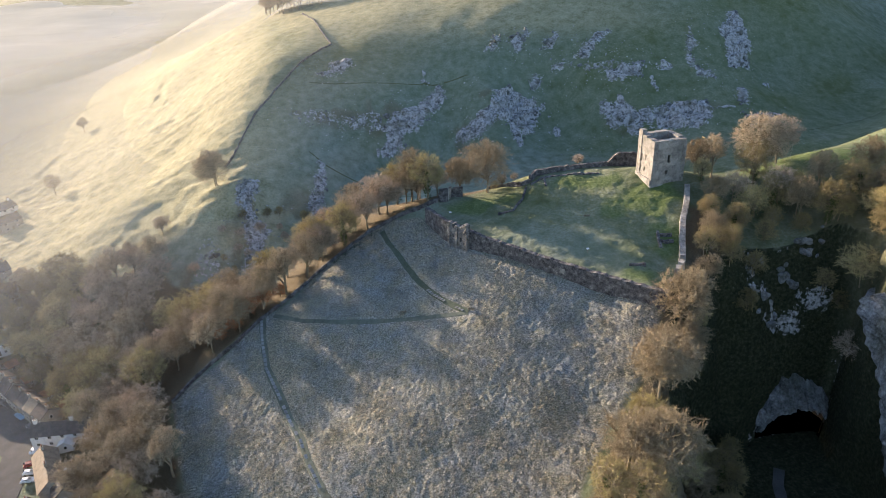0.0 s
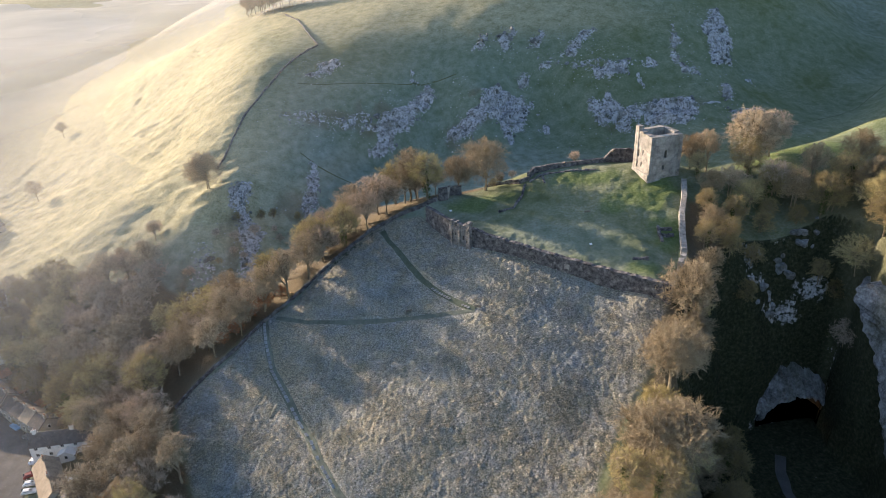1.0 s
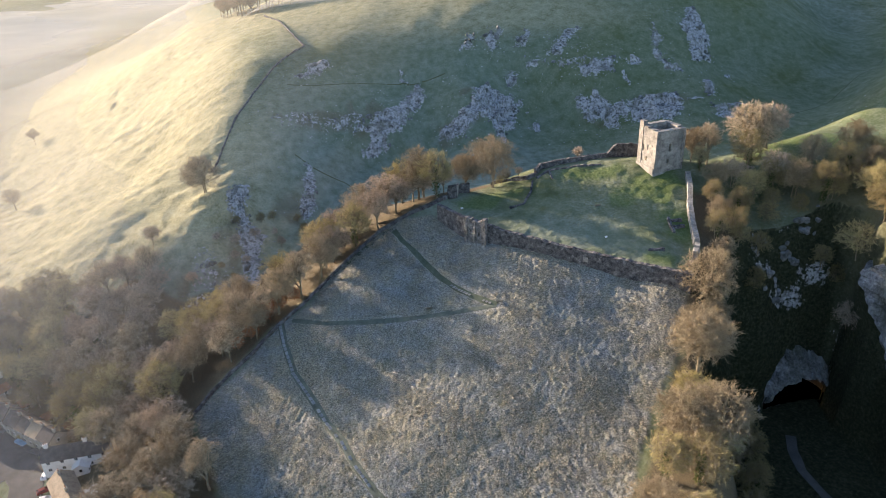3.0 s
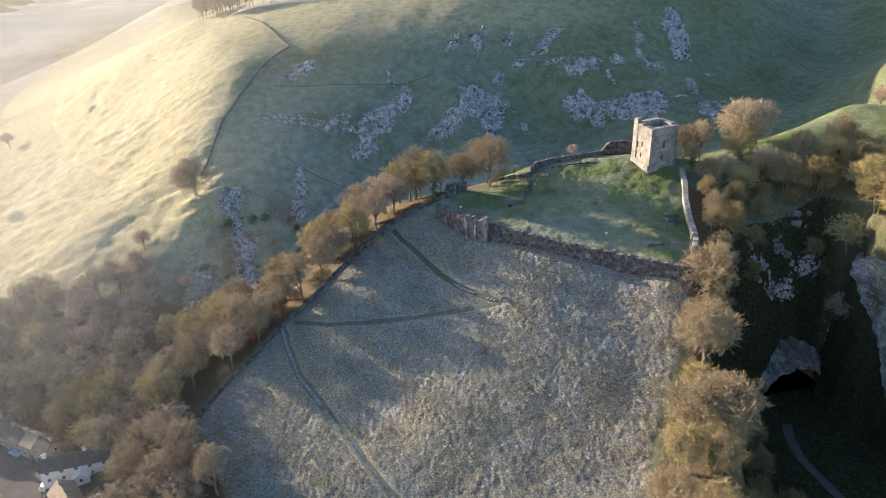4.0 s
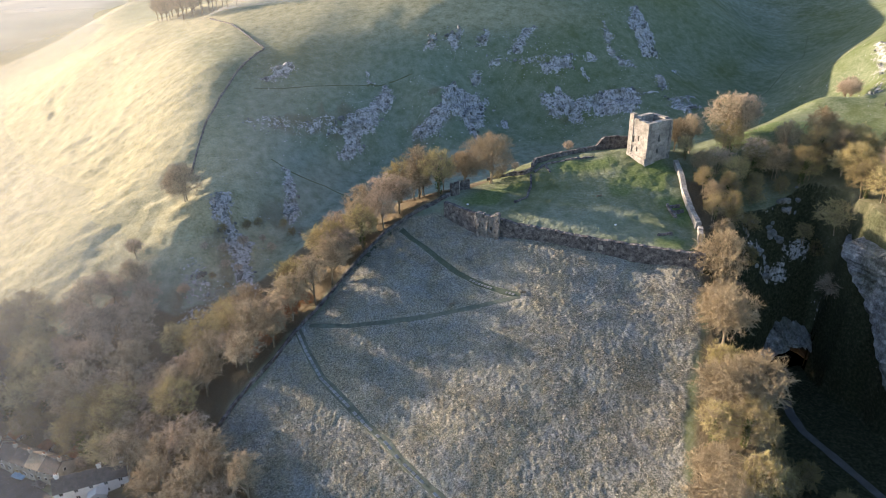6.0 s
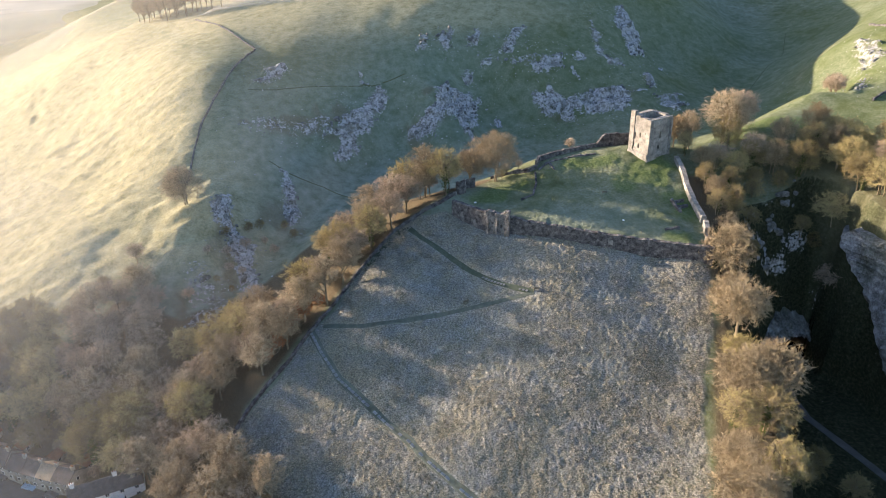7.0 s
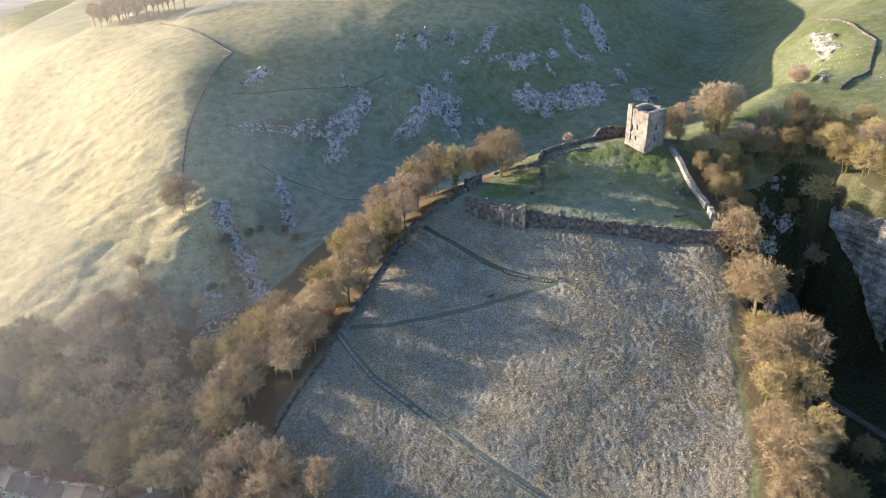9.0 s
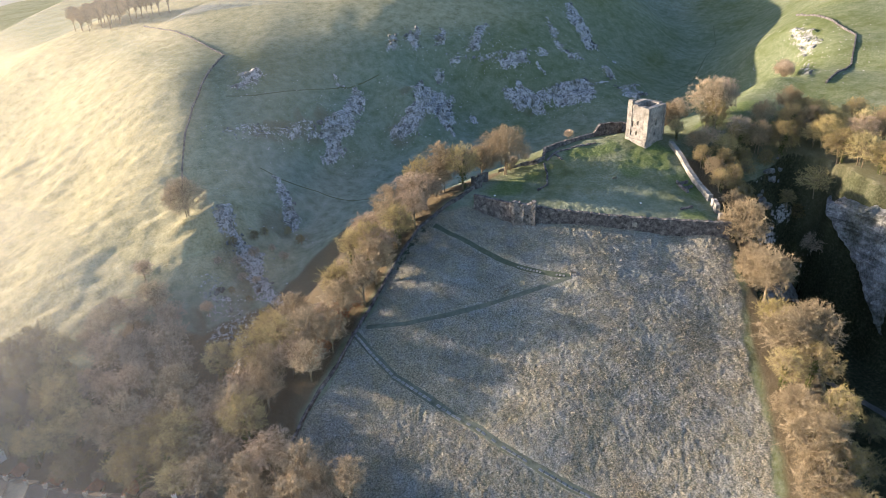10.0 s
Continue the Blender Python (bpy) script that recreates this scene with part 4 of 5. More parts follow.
def bare_tree(name, seed, tall, wide, twig, label, n_limb=24, n_twig=4600, clear=0.24, ivy=0, stems=1):
    """A leafless broad-crowned tree: trunk with limbs, and a crown of fine twigs."""
    rng = random.Random(seed)
    tree = thing(name, Matrix(), label, "tree")
    tv, tf, ends = [], [], []
    crown = Vector((0, 0, tall * (0.5 + clear * 0.55)))
    rx, rz = wide / 2, tall * (1 - clear) / 2

    def shell(f):
        a, s = rng.uniform(0, 2 * math.pi), rng.uniform(-0.75, 1)
        c = math.sqrt(1 - s * s)
        lump = 0.95 + 0.16 * math.sin(a * 3 + seed) + 0.16 * math.sin(a * 5 + s * 5 + seed * 2)
        return crown + Vector((math.cos(a) * c * rx * lump, math.sin(a) * c * rx * lump, s * rz * (1 + 0.1 * math.sin(a * 4)))) * f

    for st in range(stems):
        lean = Vector((rng.uniform(-1, 1), rng.uniform(-1, 1), 0)) * tall * (0.04 + 0.03 * (stems > 1))
        foot = Vector((rng.uniform(-1, 1), rng.uniform(-1, 1), 0)) * (0.9 if stems > 1 else 0)
        r0 = tall * 0.02 / stems ** 0.4
        trunk = [foot + Vector((0, 0, -0.8))] + [foot + lean * (k / 5) ** 1.5 + Vector((rng.uniform(-0.12, 0.12), rng.uniform(-0.12, 0.12), tall * 0.62 * k / 5)) for k in range(6)]
        tube(tv, tf, trunk, [r0 * 1.5, r0 * 1.15, r0, r0 * 0.9, r0 * 0.75, r0 * 0.6, r0 * 0.4], 6)
        for k in range(n_limb // stems):
            s = rng.uniform(0.35, 1.0)
            at = 1 + s * 5
            i = min(int(at), 5)
            p0 = trunk[i].lerp(trunk[i + 1], at - i) if i < 6 else trunk[6]
            p3 = shell(rng.uniform(0.7, 0.92))
            mid = p0.lerp(p3, 0.45) + Vector((rng.uniform(-0.5, 0.5), rng.uniform(-0.5, 0.5), rng.uniform(0.2, 0.13 * tall)))
            pts = [p0, p0.lerp(mid, 0.55), mid, mid.lerp(p3, 0.5) + Vector((0, 0, 0.2)), p3]
            r = r0 * rng.uniform(0.38, 0.66)
            tube(tv, tf, pts, [r, r * 0.8, r * 0.6, r * 0.4, r * 0.16], 4)
            for q in range(12):
                i = rng.choice((1, 2, 2, 3, 3, 3))
                b0 = pts[i].lerp(pts[i + 1], rng.random())
                b1 = shell(rng.uniform(0.86, 1.04))
                for _ in range(3):
                    c = shell(rng.uniform(0.86, 1.04))
                    if (c - b0).length < (b1 - b0).length:
                        b1 = c
                if (b1 - b0).length > wide * 0.3:
                    b1 = b0.lerp(b1, wide * 0.3 / (b1 - b0).length)
                m = b0.lerp(b1, 0.5) + Vector((rng.gauss(0, 0.15), rng.gauss(0, 0.15), 0.04 * wide * rng.random()))
                tube(tv, tf, [b0, m, b1], [r * 0.34, r * 0.24, r * 0.1], 3)
                ends += [(b1, m), (b1, b0)]
            ends += [(p3, mid)]
    link("trunk", tv, tf, BARK, tree)
    vs, fs = [], []
    for k in range(n_twig):
        e, f = ends[k % len(ends)]
        along = (e - f).normalized()
        p = f.lerp(e, rng.random() ** 0.6)
        d = along * rng.uniform(0.3, 1.0) + Vector((rng.gauss(0, 0.5), rng.gauss(0, 0.5), rng.gauss(0.28, 0.35)))
        d.normalize()
        ln = rng.uniform(0.45, 1.25) * (0.7 + wide / 40)
        side = d.orthogonal()
        side.rotate(Matrix.Rotation(rng.uniform(0, 6.28), 3, d))
        side *= rng.uniform(0.011, 0.030) * (0.8 + wide / 50)
        i = len(vs)
        vs += [p - side, p + side, p + d * ln + Vector((0, 0, rng.uniform(-0.1, 0.15)))]
        fs.append((i, i + 1, i + 2))
    link("crown", vs, fs, twig, tree)
    if ivy:
        vs, fs = [], []
        for k in range(ivy):
            s = rng.random() ** 0.7
            p = trunk[1].lerp(trunk[-1], s) + Vector((rng.gauss(0, 0.55), rng.gauss(0, 0.55), rng.gauss(0, 0.4)))
            a, b = (Vector((rng.gauss(0, 1), rng.gauss(0, 1), rng.gauss(0, 1))).normalized() * 0.2 for _ in range(2))
            i = len(vs)
            vs += [p + a, p + b, p - a, p - b]
            fs.append((i, i + 1, i + 2, i + 3))
        link("ivy", vs, fs, IVY, tree, "dark green ivy on the trunk")
    return tree


def plant(kinds, spots, group, rng, size=(0.85, 1.15)):
    """Copies of the kinds at (x, y) or (x, y, kind, scale)."""
    for s in spots:
        src = kinds[s[2]] if len(s) > 2 else rng.choice(kinds)
        k = s[3] if len(s) > 3 else rng.uniform(*size)
        m = pose(s[0], s[1], hz(s[0], s[1]), rng.uniform(-3, 3), rng.uniform(-3, 3), rng.uniform(0, 360)) @ Matrix.Diagonal((k * rng.uniform(0.92, 1.08), k * rng.uniform(0.92, 1.08), k, 1))
        ob = copy_thing(src, m)
        ob.matrix_basis = m
        ob["group"] = group


def build_trees():
    rng = random.Random(12)
    kinds = [
        bare_tree("tree", 1, 14.5, 13.5, TWIGS[0], "leafless broad tree with brown winter twigs", clear=0.34, n_limb=28, n_twig=6600),
        bare_tree("tree", 2, 15.5, 12, TWIGS[1], "leafless tree with olive-brown twigs", ivy=500, n_limb=28, n_twig=8000),
        bare_tree("tree", 3, 13, 12.5, TWIGS[2], "leafless tree with pinkish-brown twigs", clear=0.32, n_limb=26, n_twig=6200),
        bare_tree("tree", 4, 16, 11, TWIGS[0], "tall leafless tree with bare grey trunk", clear=0.38, n_twig=7000),
        bare_tree("tree", 5, 11.5, 13, TWIGS[1], "spreading leafless tree with several stems", stems=3, clear=0.12, n_limb=30, n_twig=8000),
        bare_tree("tree", 6, 10.5, 9.5, TWIGS[2], "young leafless tree with several stems", stems=2, clear=0.2, n_twig=4500),
        bare_tree("beech_tree", 7, 8.5, 8.5, TWIGS[3], "young beech with rust-coloured winter leaves", n_twig=5200, clear=0.15),
        bare_tree("tree", 8, 15, 14, TWIGS[4], "mossy leafless tree with olive twigs and pale limbs", clear=0.12, stems=2, ivy=700, n_limb=32, n_twig=9000),
        bare_tree("tree", 9, 14.5, 14.5, TWIGS[5], "broad leafless tree with brown twigs and pale limbs", clear=0.12, stems=2, n_limb=34, n_twig=10000),
        bare_tree("shrub", 10, 7.5, 8, TWIGS[4], "dark mossy thicket clinging to the gorge side", clear=0.03, stems=3, n_twig=3800),
        bare_tree("tree", 11, 17, 19, TWIGS[0], "great spreading leafless tree with pale tan twigs", clear=0.06, stems=2, n_limb=46, n_twig=14000),
        bare_tree("tree", 12, 17, 15.5, TWIGS[5], "tall leafless tree with a dense domed brown crown", clear=0.14, n_limb=40, n_twig=12000),
    ]
    wallside = [(-8, 212), (-22, 210), (-38, 203), (-62, 184), (-86, 168)]
    crag_foot = [(-66, 242), (-88, 238), (-112, 230), (-111, 210), (-92, 199), (-78, 208), (-68, 224)]
    wood = scatter(WOOD_W, 7.2, rng, 105, lambda x, y: x < -12 and float(line_dist(np.array(x), np.array(y), wallside)[0]) > 8 and (x < -76 or float(line_dist(np.array(x), np.array(y), wallside)[0]) < 16) and not bool(inside(np.array(x), np.array(y), crag_foot)))
    plant([kinds[k] for k in (0, 2, 3, 5, 0, 2, 1)], wood, "trees of the wood below the field wall", rng, (0.95, 1.2))
    rows = []
    for (ax, ay), (bx, by) in zip(wallside, wallside[1:]):
        n = int(math.hypot(bx - ax, by - ay) / 7.6)
        rows += [(ax + (bx - ax) * k / n + rng.uniform(-1, 1), ay + (by - ay) * k / n + rng.uniform(0.8, 5.0), rng.choice((0, 2, 3, 0, 1)), rng.uniform(0.92, 1.15)) for k in range(n)]
    rows += [(-16, 219, 0, 0.9), (-26, 219, 2, 1.0), (-36, 214, 0, 0.95), (-46, 207, 2, 1.0)]
    plant(kinds, rows, "trees of the wood below the field wall", rng)
    plant(kinds, [(-63, 190, 6, 0.8), (-68, 187, 6, 0.9), (-72, 183, 6, 0.7), (-76, 181, 6, 0.6), (-58, 192, 6, 0.6)], "trees of the wood below the field wall", rng)
    edge = [(53, 150), (50, 142), (45, 133), (38, 124), (31, 115), (26, 107), (22, 99), (15, 90), (5, 77)]
    east = []
    for off, gap, ks, sz in ((6.5, 9.5, (8, 11, 7, 1, 8, 11, 4), 1.0), (15.0, 11.5, (7, 11, 1, 4, 7), 0.95), (23.0, 12.0, (7, 4, 7, 9), 0.9)):
        line = resample(edge, 0.5)
        for k in range(int(rng.uniform(3, 10)), len(line) - 1, int(gap / 0.5)):
            (ax, ay), (bx, by) = line[k], line[k + 1]
            ln = math.hypot(bx - ax, by - ay)
            o = off + rng.uniform(-1.6, 1.6)
            east.append((ax + (ay - by) / ln * o, ay + (bx - ax) / ln * o, rng.choice(ks), sz * rng.uniform(0.85, 1.15)))
    east += [(58.5, 147, 11, 1.12), (66, 141, 7, 1.0), (55.5, 138.5, 8, 1.05), (63, 153, 8, 0.9),
            (67, 158, 1, 0.62), (71, 164, 8, 0.58), (72, 171, 7, 0.6), (76, 178, 8, 0.62), (78, 186, 7, 0.6), (82, 194, 8, 0.65), (79, 172, 7, 0.66), (84, 181, 7, 0.7), (81, 203, 1, 0.6)]
    plant(kinds, east, "trees along the gorge rim", rng)
    plant(kinds, [(3, 219, 11, 0.8), (12, 218, 10, 1.12), (-5, 219, 2, 0.75), (-12, 220, 2, 0.8), (15, 219, 9, 0.5), (18, 221, 9, 0.45), (82, 211, 8, 0.85), (86, 208, 3, 0.9), (98, 204, 10, 1.15), (95, 199, 7, 1.0), (105, 205, 2, 1.2)], "trees by the castle", rng)
    plant(kinds, [(45, 224, 2, 0.4), (18, 221, 2, 0.35), (22, 219, 2, 0.3)], "bushes by the dale wall", rng)
    head = [(104, 184, 8, 0.85), (110, 178, 7, 0.9), (118, 184, 7, 0.85), (112, 190, 8, 0.8), (98, 188, 7, 0.8), (124, 178, 8, 0.85), (88, 194, 5, 1.0), (92, 188, 4, 0.9), (100, 190, 2, 0.9), (115, 164, 4, 1.05), (112, 158, 5, 1.0), (118, 152, 4, 1.1), (122, 170, 4, 1.1), (130, 176, 4, 1.0), (128, 160, 2, 1.0), (136, 166, 4, 1.0), (118, 140, 4, 1.0), (122, 130, 0, 1.0), (185, 240, 2, 0.8), (190, 245, 2, 0.9), (180, 238, 2, 0.8)]
    head += [(x, y, rng.choice((4, 7, 8, 9)), rng.uniform(0.6, 0.95)) for x, y in scatter([(112, 128), (116, 150), (112, 172), (104, 192), (118, 196), (134, 188), (150, 170), (150, 128)], 7.5, rng, 22)]
    plant(kinds, head, "trees on the crag above the cave", rng)
    plant(kinds, [(-99, 263, 10, 0.95), (-118, 246, 2, 0.65), (-129, 237, 0, 0.6), (-137, 229, 2, 0.6), (-244, 434, 0, 0.7), (-217, 341, 0, 0.8), (-60, 254, 9, 0.6)], "lone trees on the spur", rng)
    plant(kinds, [(x, y, rng.choice((9, 5)), rng.uniform(0.35, 0.6)) for x, y in scatter([(-106, 226), (-90, 226), (-70, 242), (-62, 262), (-72, 266), (-92, 246)], 5.0, rng, 14)], "bushes below the nose of the spur", rng)
    gardens = scatter(GARDENS, 6.5, rng, 40, lambda x, y: y - 160 > -0.72 * (x + 128) + 4)
    plant(kinds, [(x, y, rng.choice((9, 5, 9)), rng.uniform(0.25, 0.55)) for x, y in gardens], "garden bushes", rng)
    tall = scatter(GARDENS, 6.4, rng, 36, lambda x, y: y - 160 > -0.72 * (x + 128) + 13)
    plant(kinds, [(x, y, rng.choice((1, 4, 0, 1, 7)), rng.uniform(0.8, 1.1)) for x, y in tall], "trees above the village", rng)
    clump = scatter([(-134, 512), (-128, 494), (-104, 470), (-78, 464), (-74, 472), (-98, 486), (-118, 514)], 5.2, rng, 24)
    plant([kinds[3], kinds[0]], clump, "hilltop wood", rng, (0.8, 1.05))
    deep = [(72, 128, 9, 1.20), (75, 138, 9, 1.30), (80, 150, 9, 1.10), (88, 172, 9, 1.00), (84, 166, 9, 1.00), (92, 178, 9, 1.00), (96, 183, 9, 1.00), (108, 170, 9, 1.00), (70, 112, 9, 1.30), (74, 100, 9, 1.20), (72, 88, 9, 1.20), (102, 178, 9, 0.90), (112, 168, 9, 0.90), (114, 178, 9, 0.90), (86, 183, 9, 0.90), (80, 170, 9, 1.00)]
    plant(kinds, deep, "trees on the gorge sides", rng)
    for k in kinds:
        for o in [*k.children_recursive, k]:
            bpy.data.objects.remove(o)


build_trees()


# ---- paths, seats and grass ----
def ribbon(name, pts, wide, mat, label, category, lift=0.06, s=0.8, parent=None, kind="structure"):
    """A strip of trodden ground or tarmac with edges, laid on the land."""
    line = resample(pts, s)
    verts, faces = [], []
    n = len(line)
    for k, (x, y) in enumerate(line):
        a, b = line[max(0, k - 2)], line[min(n - 1, k + 2)]
        t = Vector((b[0] - a[0], b[1] - a[1], 0)).normalized()
        w = wide / 2 * (1 + 0.18 * float(vnoise(k * 0.37, 3, 1.0, 91)))
        for u, dz in ((-1.25, -0.5), (-1, 0), (-0.4, 0.02), (0.4, 0.02), (1, 0), (1.25, -0.5)):
            px, py = x - t.y * w * u, y + t.x * w * u
            verts.append((px, py, hz(px, py) + lift + dz))
    for k in range(n - 1):
        for q in range(5):
            faces.append((k * 6 + q, k * 6 + q + 1, (k + 1) * 6 + q + 1, (k + 1) * 6 + q))
    faces = [f[::-1] for f in faces]
    return tagged(link(name, verts, faces, mat, parent, smooth=False), label, category, kind=kind)


def build_paths():
    a = ribbon("stone_path", PATH_A, 1.9, TRODDEN, "flagged footpath climbing the frosted meadow", "path")
    rng = random.Random(5)
    line = resample(PATH_A, 1.55)
    me = {}
    for k, (x, y) in enumerate(line[:-1]):
        if k > 9 and rng.random() < 0.25:
            continue
        nx, ny = line[k + 1]
        kind = rng.randrange(4)
        if kind not in me:
            bm = bmesh.new()
            box(bm, -0.68, 0.68, -0.6 - 0.04 * kind, 0.6 + 0.03 * kind, -0.1, 0.06, 0.03)
            me[kind] = bpy.data.meshes.new("slab")
            bm.to_mesh(me[kind])
            bm.free()
            me[kind].materials.append(SLAB)
        ob = new("slab", me[kind])
        ob.parent = a
        sl = math.degrees(math.atan2(hz(nx, ny) - hz(x, y), math.hypot(nx - x, ny - y)))
        ob.matrix_world = pose(x, y, hz(x, y) + 0.1, sl, 0, math.degrees(math.atan2(ny - y, nx - x)) - 90 + rng.uniform(-5, 5))
    ribbon("grass_path", PATH_B, 1.3, TRODDEN, "narrow trodden footpath across the frosted meadow", "path")
    c = ribbon("stepped_path", PATH_C, 1.5, GREENPATH, "green worn footpath with stone steps in the meadow", "path")
    line = resample(PATH_C, 1.1)
    for k in list(range(2, 5)) + list(range(9, 17)):
        (x, y), (nx, ny) = line[k], line[k + 1]
        ob = new("step", me[k % 4])
        ob.parent = c
        ob.matrix_world = pose(x, y, hz(x, y) + 0.12, 0, 0, math.degrees(math.atan2(ny - y, nx - x)) - 90) @ Matrix.Diagonal((1, 0.5, 1.2, 1))
    for line in ([(-65, 295), (-57, 291), (-43, 287), (-31, 277), (-16, 268)], [(-69, 333), (-56, 333), (-37, 336), (-16, 341), (10, 343)], [(294, 394), (269, 366), (229, 338), (200, 319), (170, 307)]):
        ribbon("dale_path", line, 0.5, SHEEPPATH, "faint sheep-worn path across the dale", "path", s=2, lift=0.03)
    ribbon("hollow_way", [(-24.5, 206.0), (-34, 201.8), (-44, 195)], 2.4, GREENPATH, "mossy strip of ground along the field wall", "path", lift=0.02)


GREENPATH = surface("mossy_worn_turf", [(0.3, (0.04, 0.055, 0.035)), (0.55, (0.075, 0.095, 0.07)), (0.8, (0.14, 0.16, 0.14))], 0.8, 0.95, 6, 0.6, 0.05)
SHEEPPATH = surface("thin_worn_turf", [(0.3, (0.06, 0.075, 0.04)), (0.55, (0.11, 0.125, 0.065)), (0.8, (0.18, 0.19, 0.12))], 0.5, 0.95, 6, 0.5, 0.05)
TIMBER = surface("silvered_oak", [(0.3, (0.10, 0.085, 0.065)), (0.55, (0.22, 0.19, 0.15)), (0.8, (0.34, 0.31, 0.26))], 2.0, 0.9, 6, 0.5, 0.02)


def bench(x, y, turn):
    b = thing("bench", pose(x, y, hz(x, y) + 0.1, 0, 0, turn), "weathered oak bench on the grass", "bench", "benches on the castle hill")
    for name, dims in (("seat", (-0.9, 0.9, -0.25, 0.25, 0.42, 0.5)), ("backrest", (-0.9, 0.9, 0.2, 0.28, 0.5, 0.95)), ("leg", (-0.8, -0.68, -0.22, 0.22, -0.3, 0.42)), ("leg", (0.68, 0.8, -0.22, 0.22, -0.3, 0.42)), ("armrest", (-0.9, -0.82, -0.25, 0.25, 0.62, 0.68)), ("armrest", (0.82, 0.9, -0.25, 0.25, 0.62, 0.68))):
        bm = bmesh.new()
        box(bm, *dims, 0.015)
        part(name, bm, TIMBER, b)


def build_seats():
    for x, y, r in ((-15.4, 169.3, 190), (4.6, 162.4, 170), (42, 191.2, 180)):
        bench(x, y, r)
    for x, y in ((-0.6, 203.0), (39.0, 173.2)):
        board = thing("notice_board", pose(x, y, hz(x, y) + 0.2, 0, 0, 20), "small pale tilted notice board on a post", "sign", "notice boards")
        bm = bmesh.new()
        box(bm, -0.06, 0.06, -0.06, 0.06, -0.5, 0.8, 0.01)
        part("post", bm, TIMBER, board)
        bm = bmesh.new()
        box(bm, -0.45, 0.45, -0.3, 0.3, -0.03, 0.03, 0.01)
        bmesh.ops.transform(bm, matrix=pose(0, -0.05, 0.85, 30), verts=bm.verts)
        part("panel", bm, WHITE, board, "pale printed panel")


WHITE = surface("off_white_paint", [(0.3, (0.62, 0.62, 0.60)), (0.7, (0.80, 0.80, 0.78))], 0.8, 0.6, 6, 0.2, 0.01)


def grass_material(name, frosty, straw):
    m, n, l, b = material(name, 0.95)
    g = n.new("ShaderNodeNewGeometry")
    big, mid = tex(n, l, 0.035, 6, 0.62, g.outputs["Position"]), tex(n, l, 0.22, 6, 0.62, g.outputs["Position"])
    r = g.outputs["Random Per Island"]
    f = maths(n, l, "ADD", maths(n, l, "MULTIPLY", big.outputs[0], 0.6), maths(n, l, "MULTIPLY", mid.outputs[0], 0.4))
    c = mix(n, l, ramp(n, l, f, [(0.42, (0.9, 0.9, 0.9)), (0.53, (0.05, 0.05, 0.05))]), ramp(n, l, r, straw), ramp(n, l, r, frosty))
    l.new(c, b.inputs["Base Color"])
    return m


def build_grass():
    """Tussocks of dead, frosted grass over the meadow, combed downhill."""
    rng = np.random.default_rng(4)
    n = 100000
    x, y = rng.uniform(-92, 54, n), rng.uniform(84, 210, n)
    keep = (meadow_mask(x, y) > 0.9) & (vnoise(x, y, 3.2, 101) + 0.8 * vnoise(x, y, 14, 102) + rng.uniform(-0.7, 0.7, n) > -0.35)
    for line, w in ((PATH_A, 1.5), (PATH_B, 1.1), (PATH_C, 1.2)):
        keep &= line_dist(x, y, line)[0] > w
    x, y = x[keep], y[keep]
    n = len(x)
    z = height(x, y) + relief(x, y) - 0.04
    k = 5
    lean = rng.normal(0, 1, (n, k, 2)) * 0.55 + np.array([-0.45, -0.75])
    size = (rng.uniform(0.4, 0.85, n) * (0.8 + 0.35 * vnoise(x, y, 6, 103)))[:, None]
    foot = np.stack([np.repeat(x[:, None], k, 1), np.repeat(y[:, None], k, 1), np.repeat(z[:, None], k, 1)], 2) + rng.normal(0, 0.13, (n, k, 3)) * np.array([1, 1, 0])
    tip = foot + np.stack([lean[..., 0] * size, lean[..., 1] * size, 0.62 * size * rng.uniform(0.6, 1.2, (n, k))], 2)
    ang = rng.uniform(0, math.pi, (n, k))
    w = (0.045 + 0.05 * rng.random((n, k))) * size / 0.7
    off = np.stack([np.cos(ang) * w, np.sin(ang) * w, np.zeros((n, k))], 2)
    v = np.stack([foot - off, foot + off, tip], 2).reshape(-1, 3)
    me = bpy.data.meshes.new("grass")
    me.from_pydata(v, [], np.arange(len(v)).reshape(-1, 3))
    me.update()
    me.materials.append(STRAW)
    tagged(new("grass", me), "tussocks of dead straw-coloured grass rimed with frost", "grass", kind="stuff")


STRAW = grass_material("frosted_straw", [(0.0, (0.17, 0.185, 0.18)), (0.5, (0.33, 0.345, 0.35)), (1.0, (0.58, 0.595, 0.61))], [(0.0, (0.22, 0.19, 0.13)), (0.5, (0.44, 0.385, 0.275)), (1.0, (0.68, 0.61, 0.47))])
build_paths()
build_seats()
build_grass()


# ---- the village below ----
SLATE = surface("stone_slate_roof", [(0.3, (0.05, 0.048, 0.046)), (0.55, (0.11, 0.10, 0.095)), (0.8, (0.19, 0.175, 0.16))], 0.6, 0.85, 8, 0.6, 0.05)
CLAY = surface("clay_tile_roof", [(0.3, (0.16, 0.07, 0.04)), (0.55, (0.28, 0.13, 0.075)), (0.8, (0.38, 0.21, 0.13))], 0.6, 0.85, 8, 0.6, 0.05)
TANROOF = surface("tan_stone_roof", [(0.3, (0.18, 0.14, 0.10)), (0.55, (0.32, 0.26, 0.19)), (0.8, (0.42, 0.36, 0.28))], 0.6, 0.85, 8, 0.6, 0.05)
HOUSE = surface("house_limestone", [(0.3, (0.20, 0.185, 0.16)), (0.55, (0.34, 0.32, 0.28)), (0.8, (0.46, 0.43, 0.38))], 0.7, 0.9, 7, 0.5, 0.04)
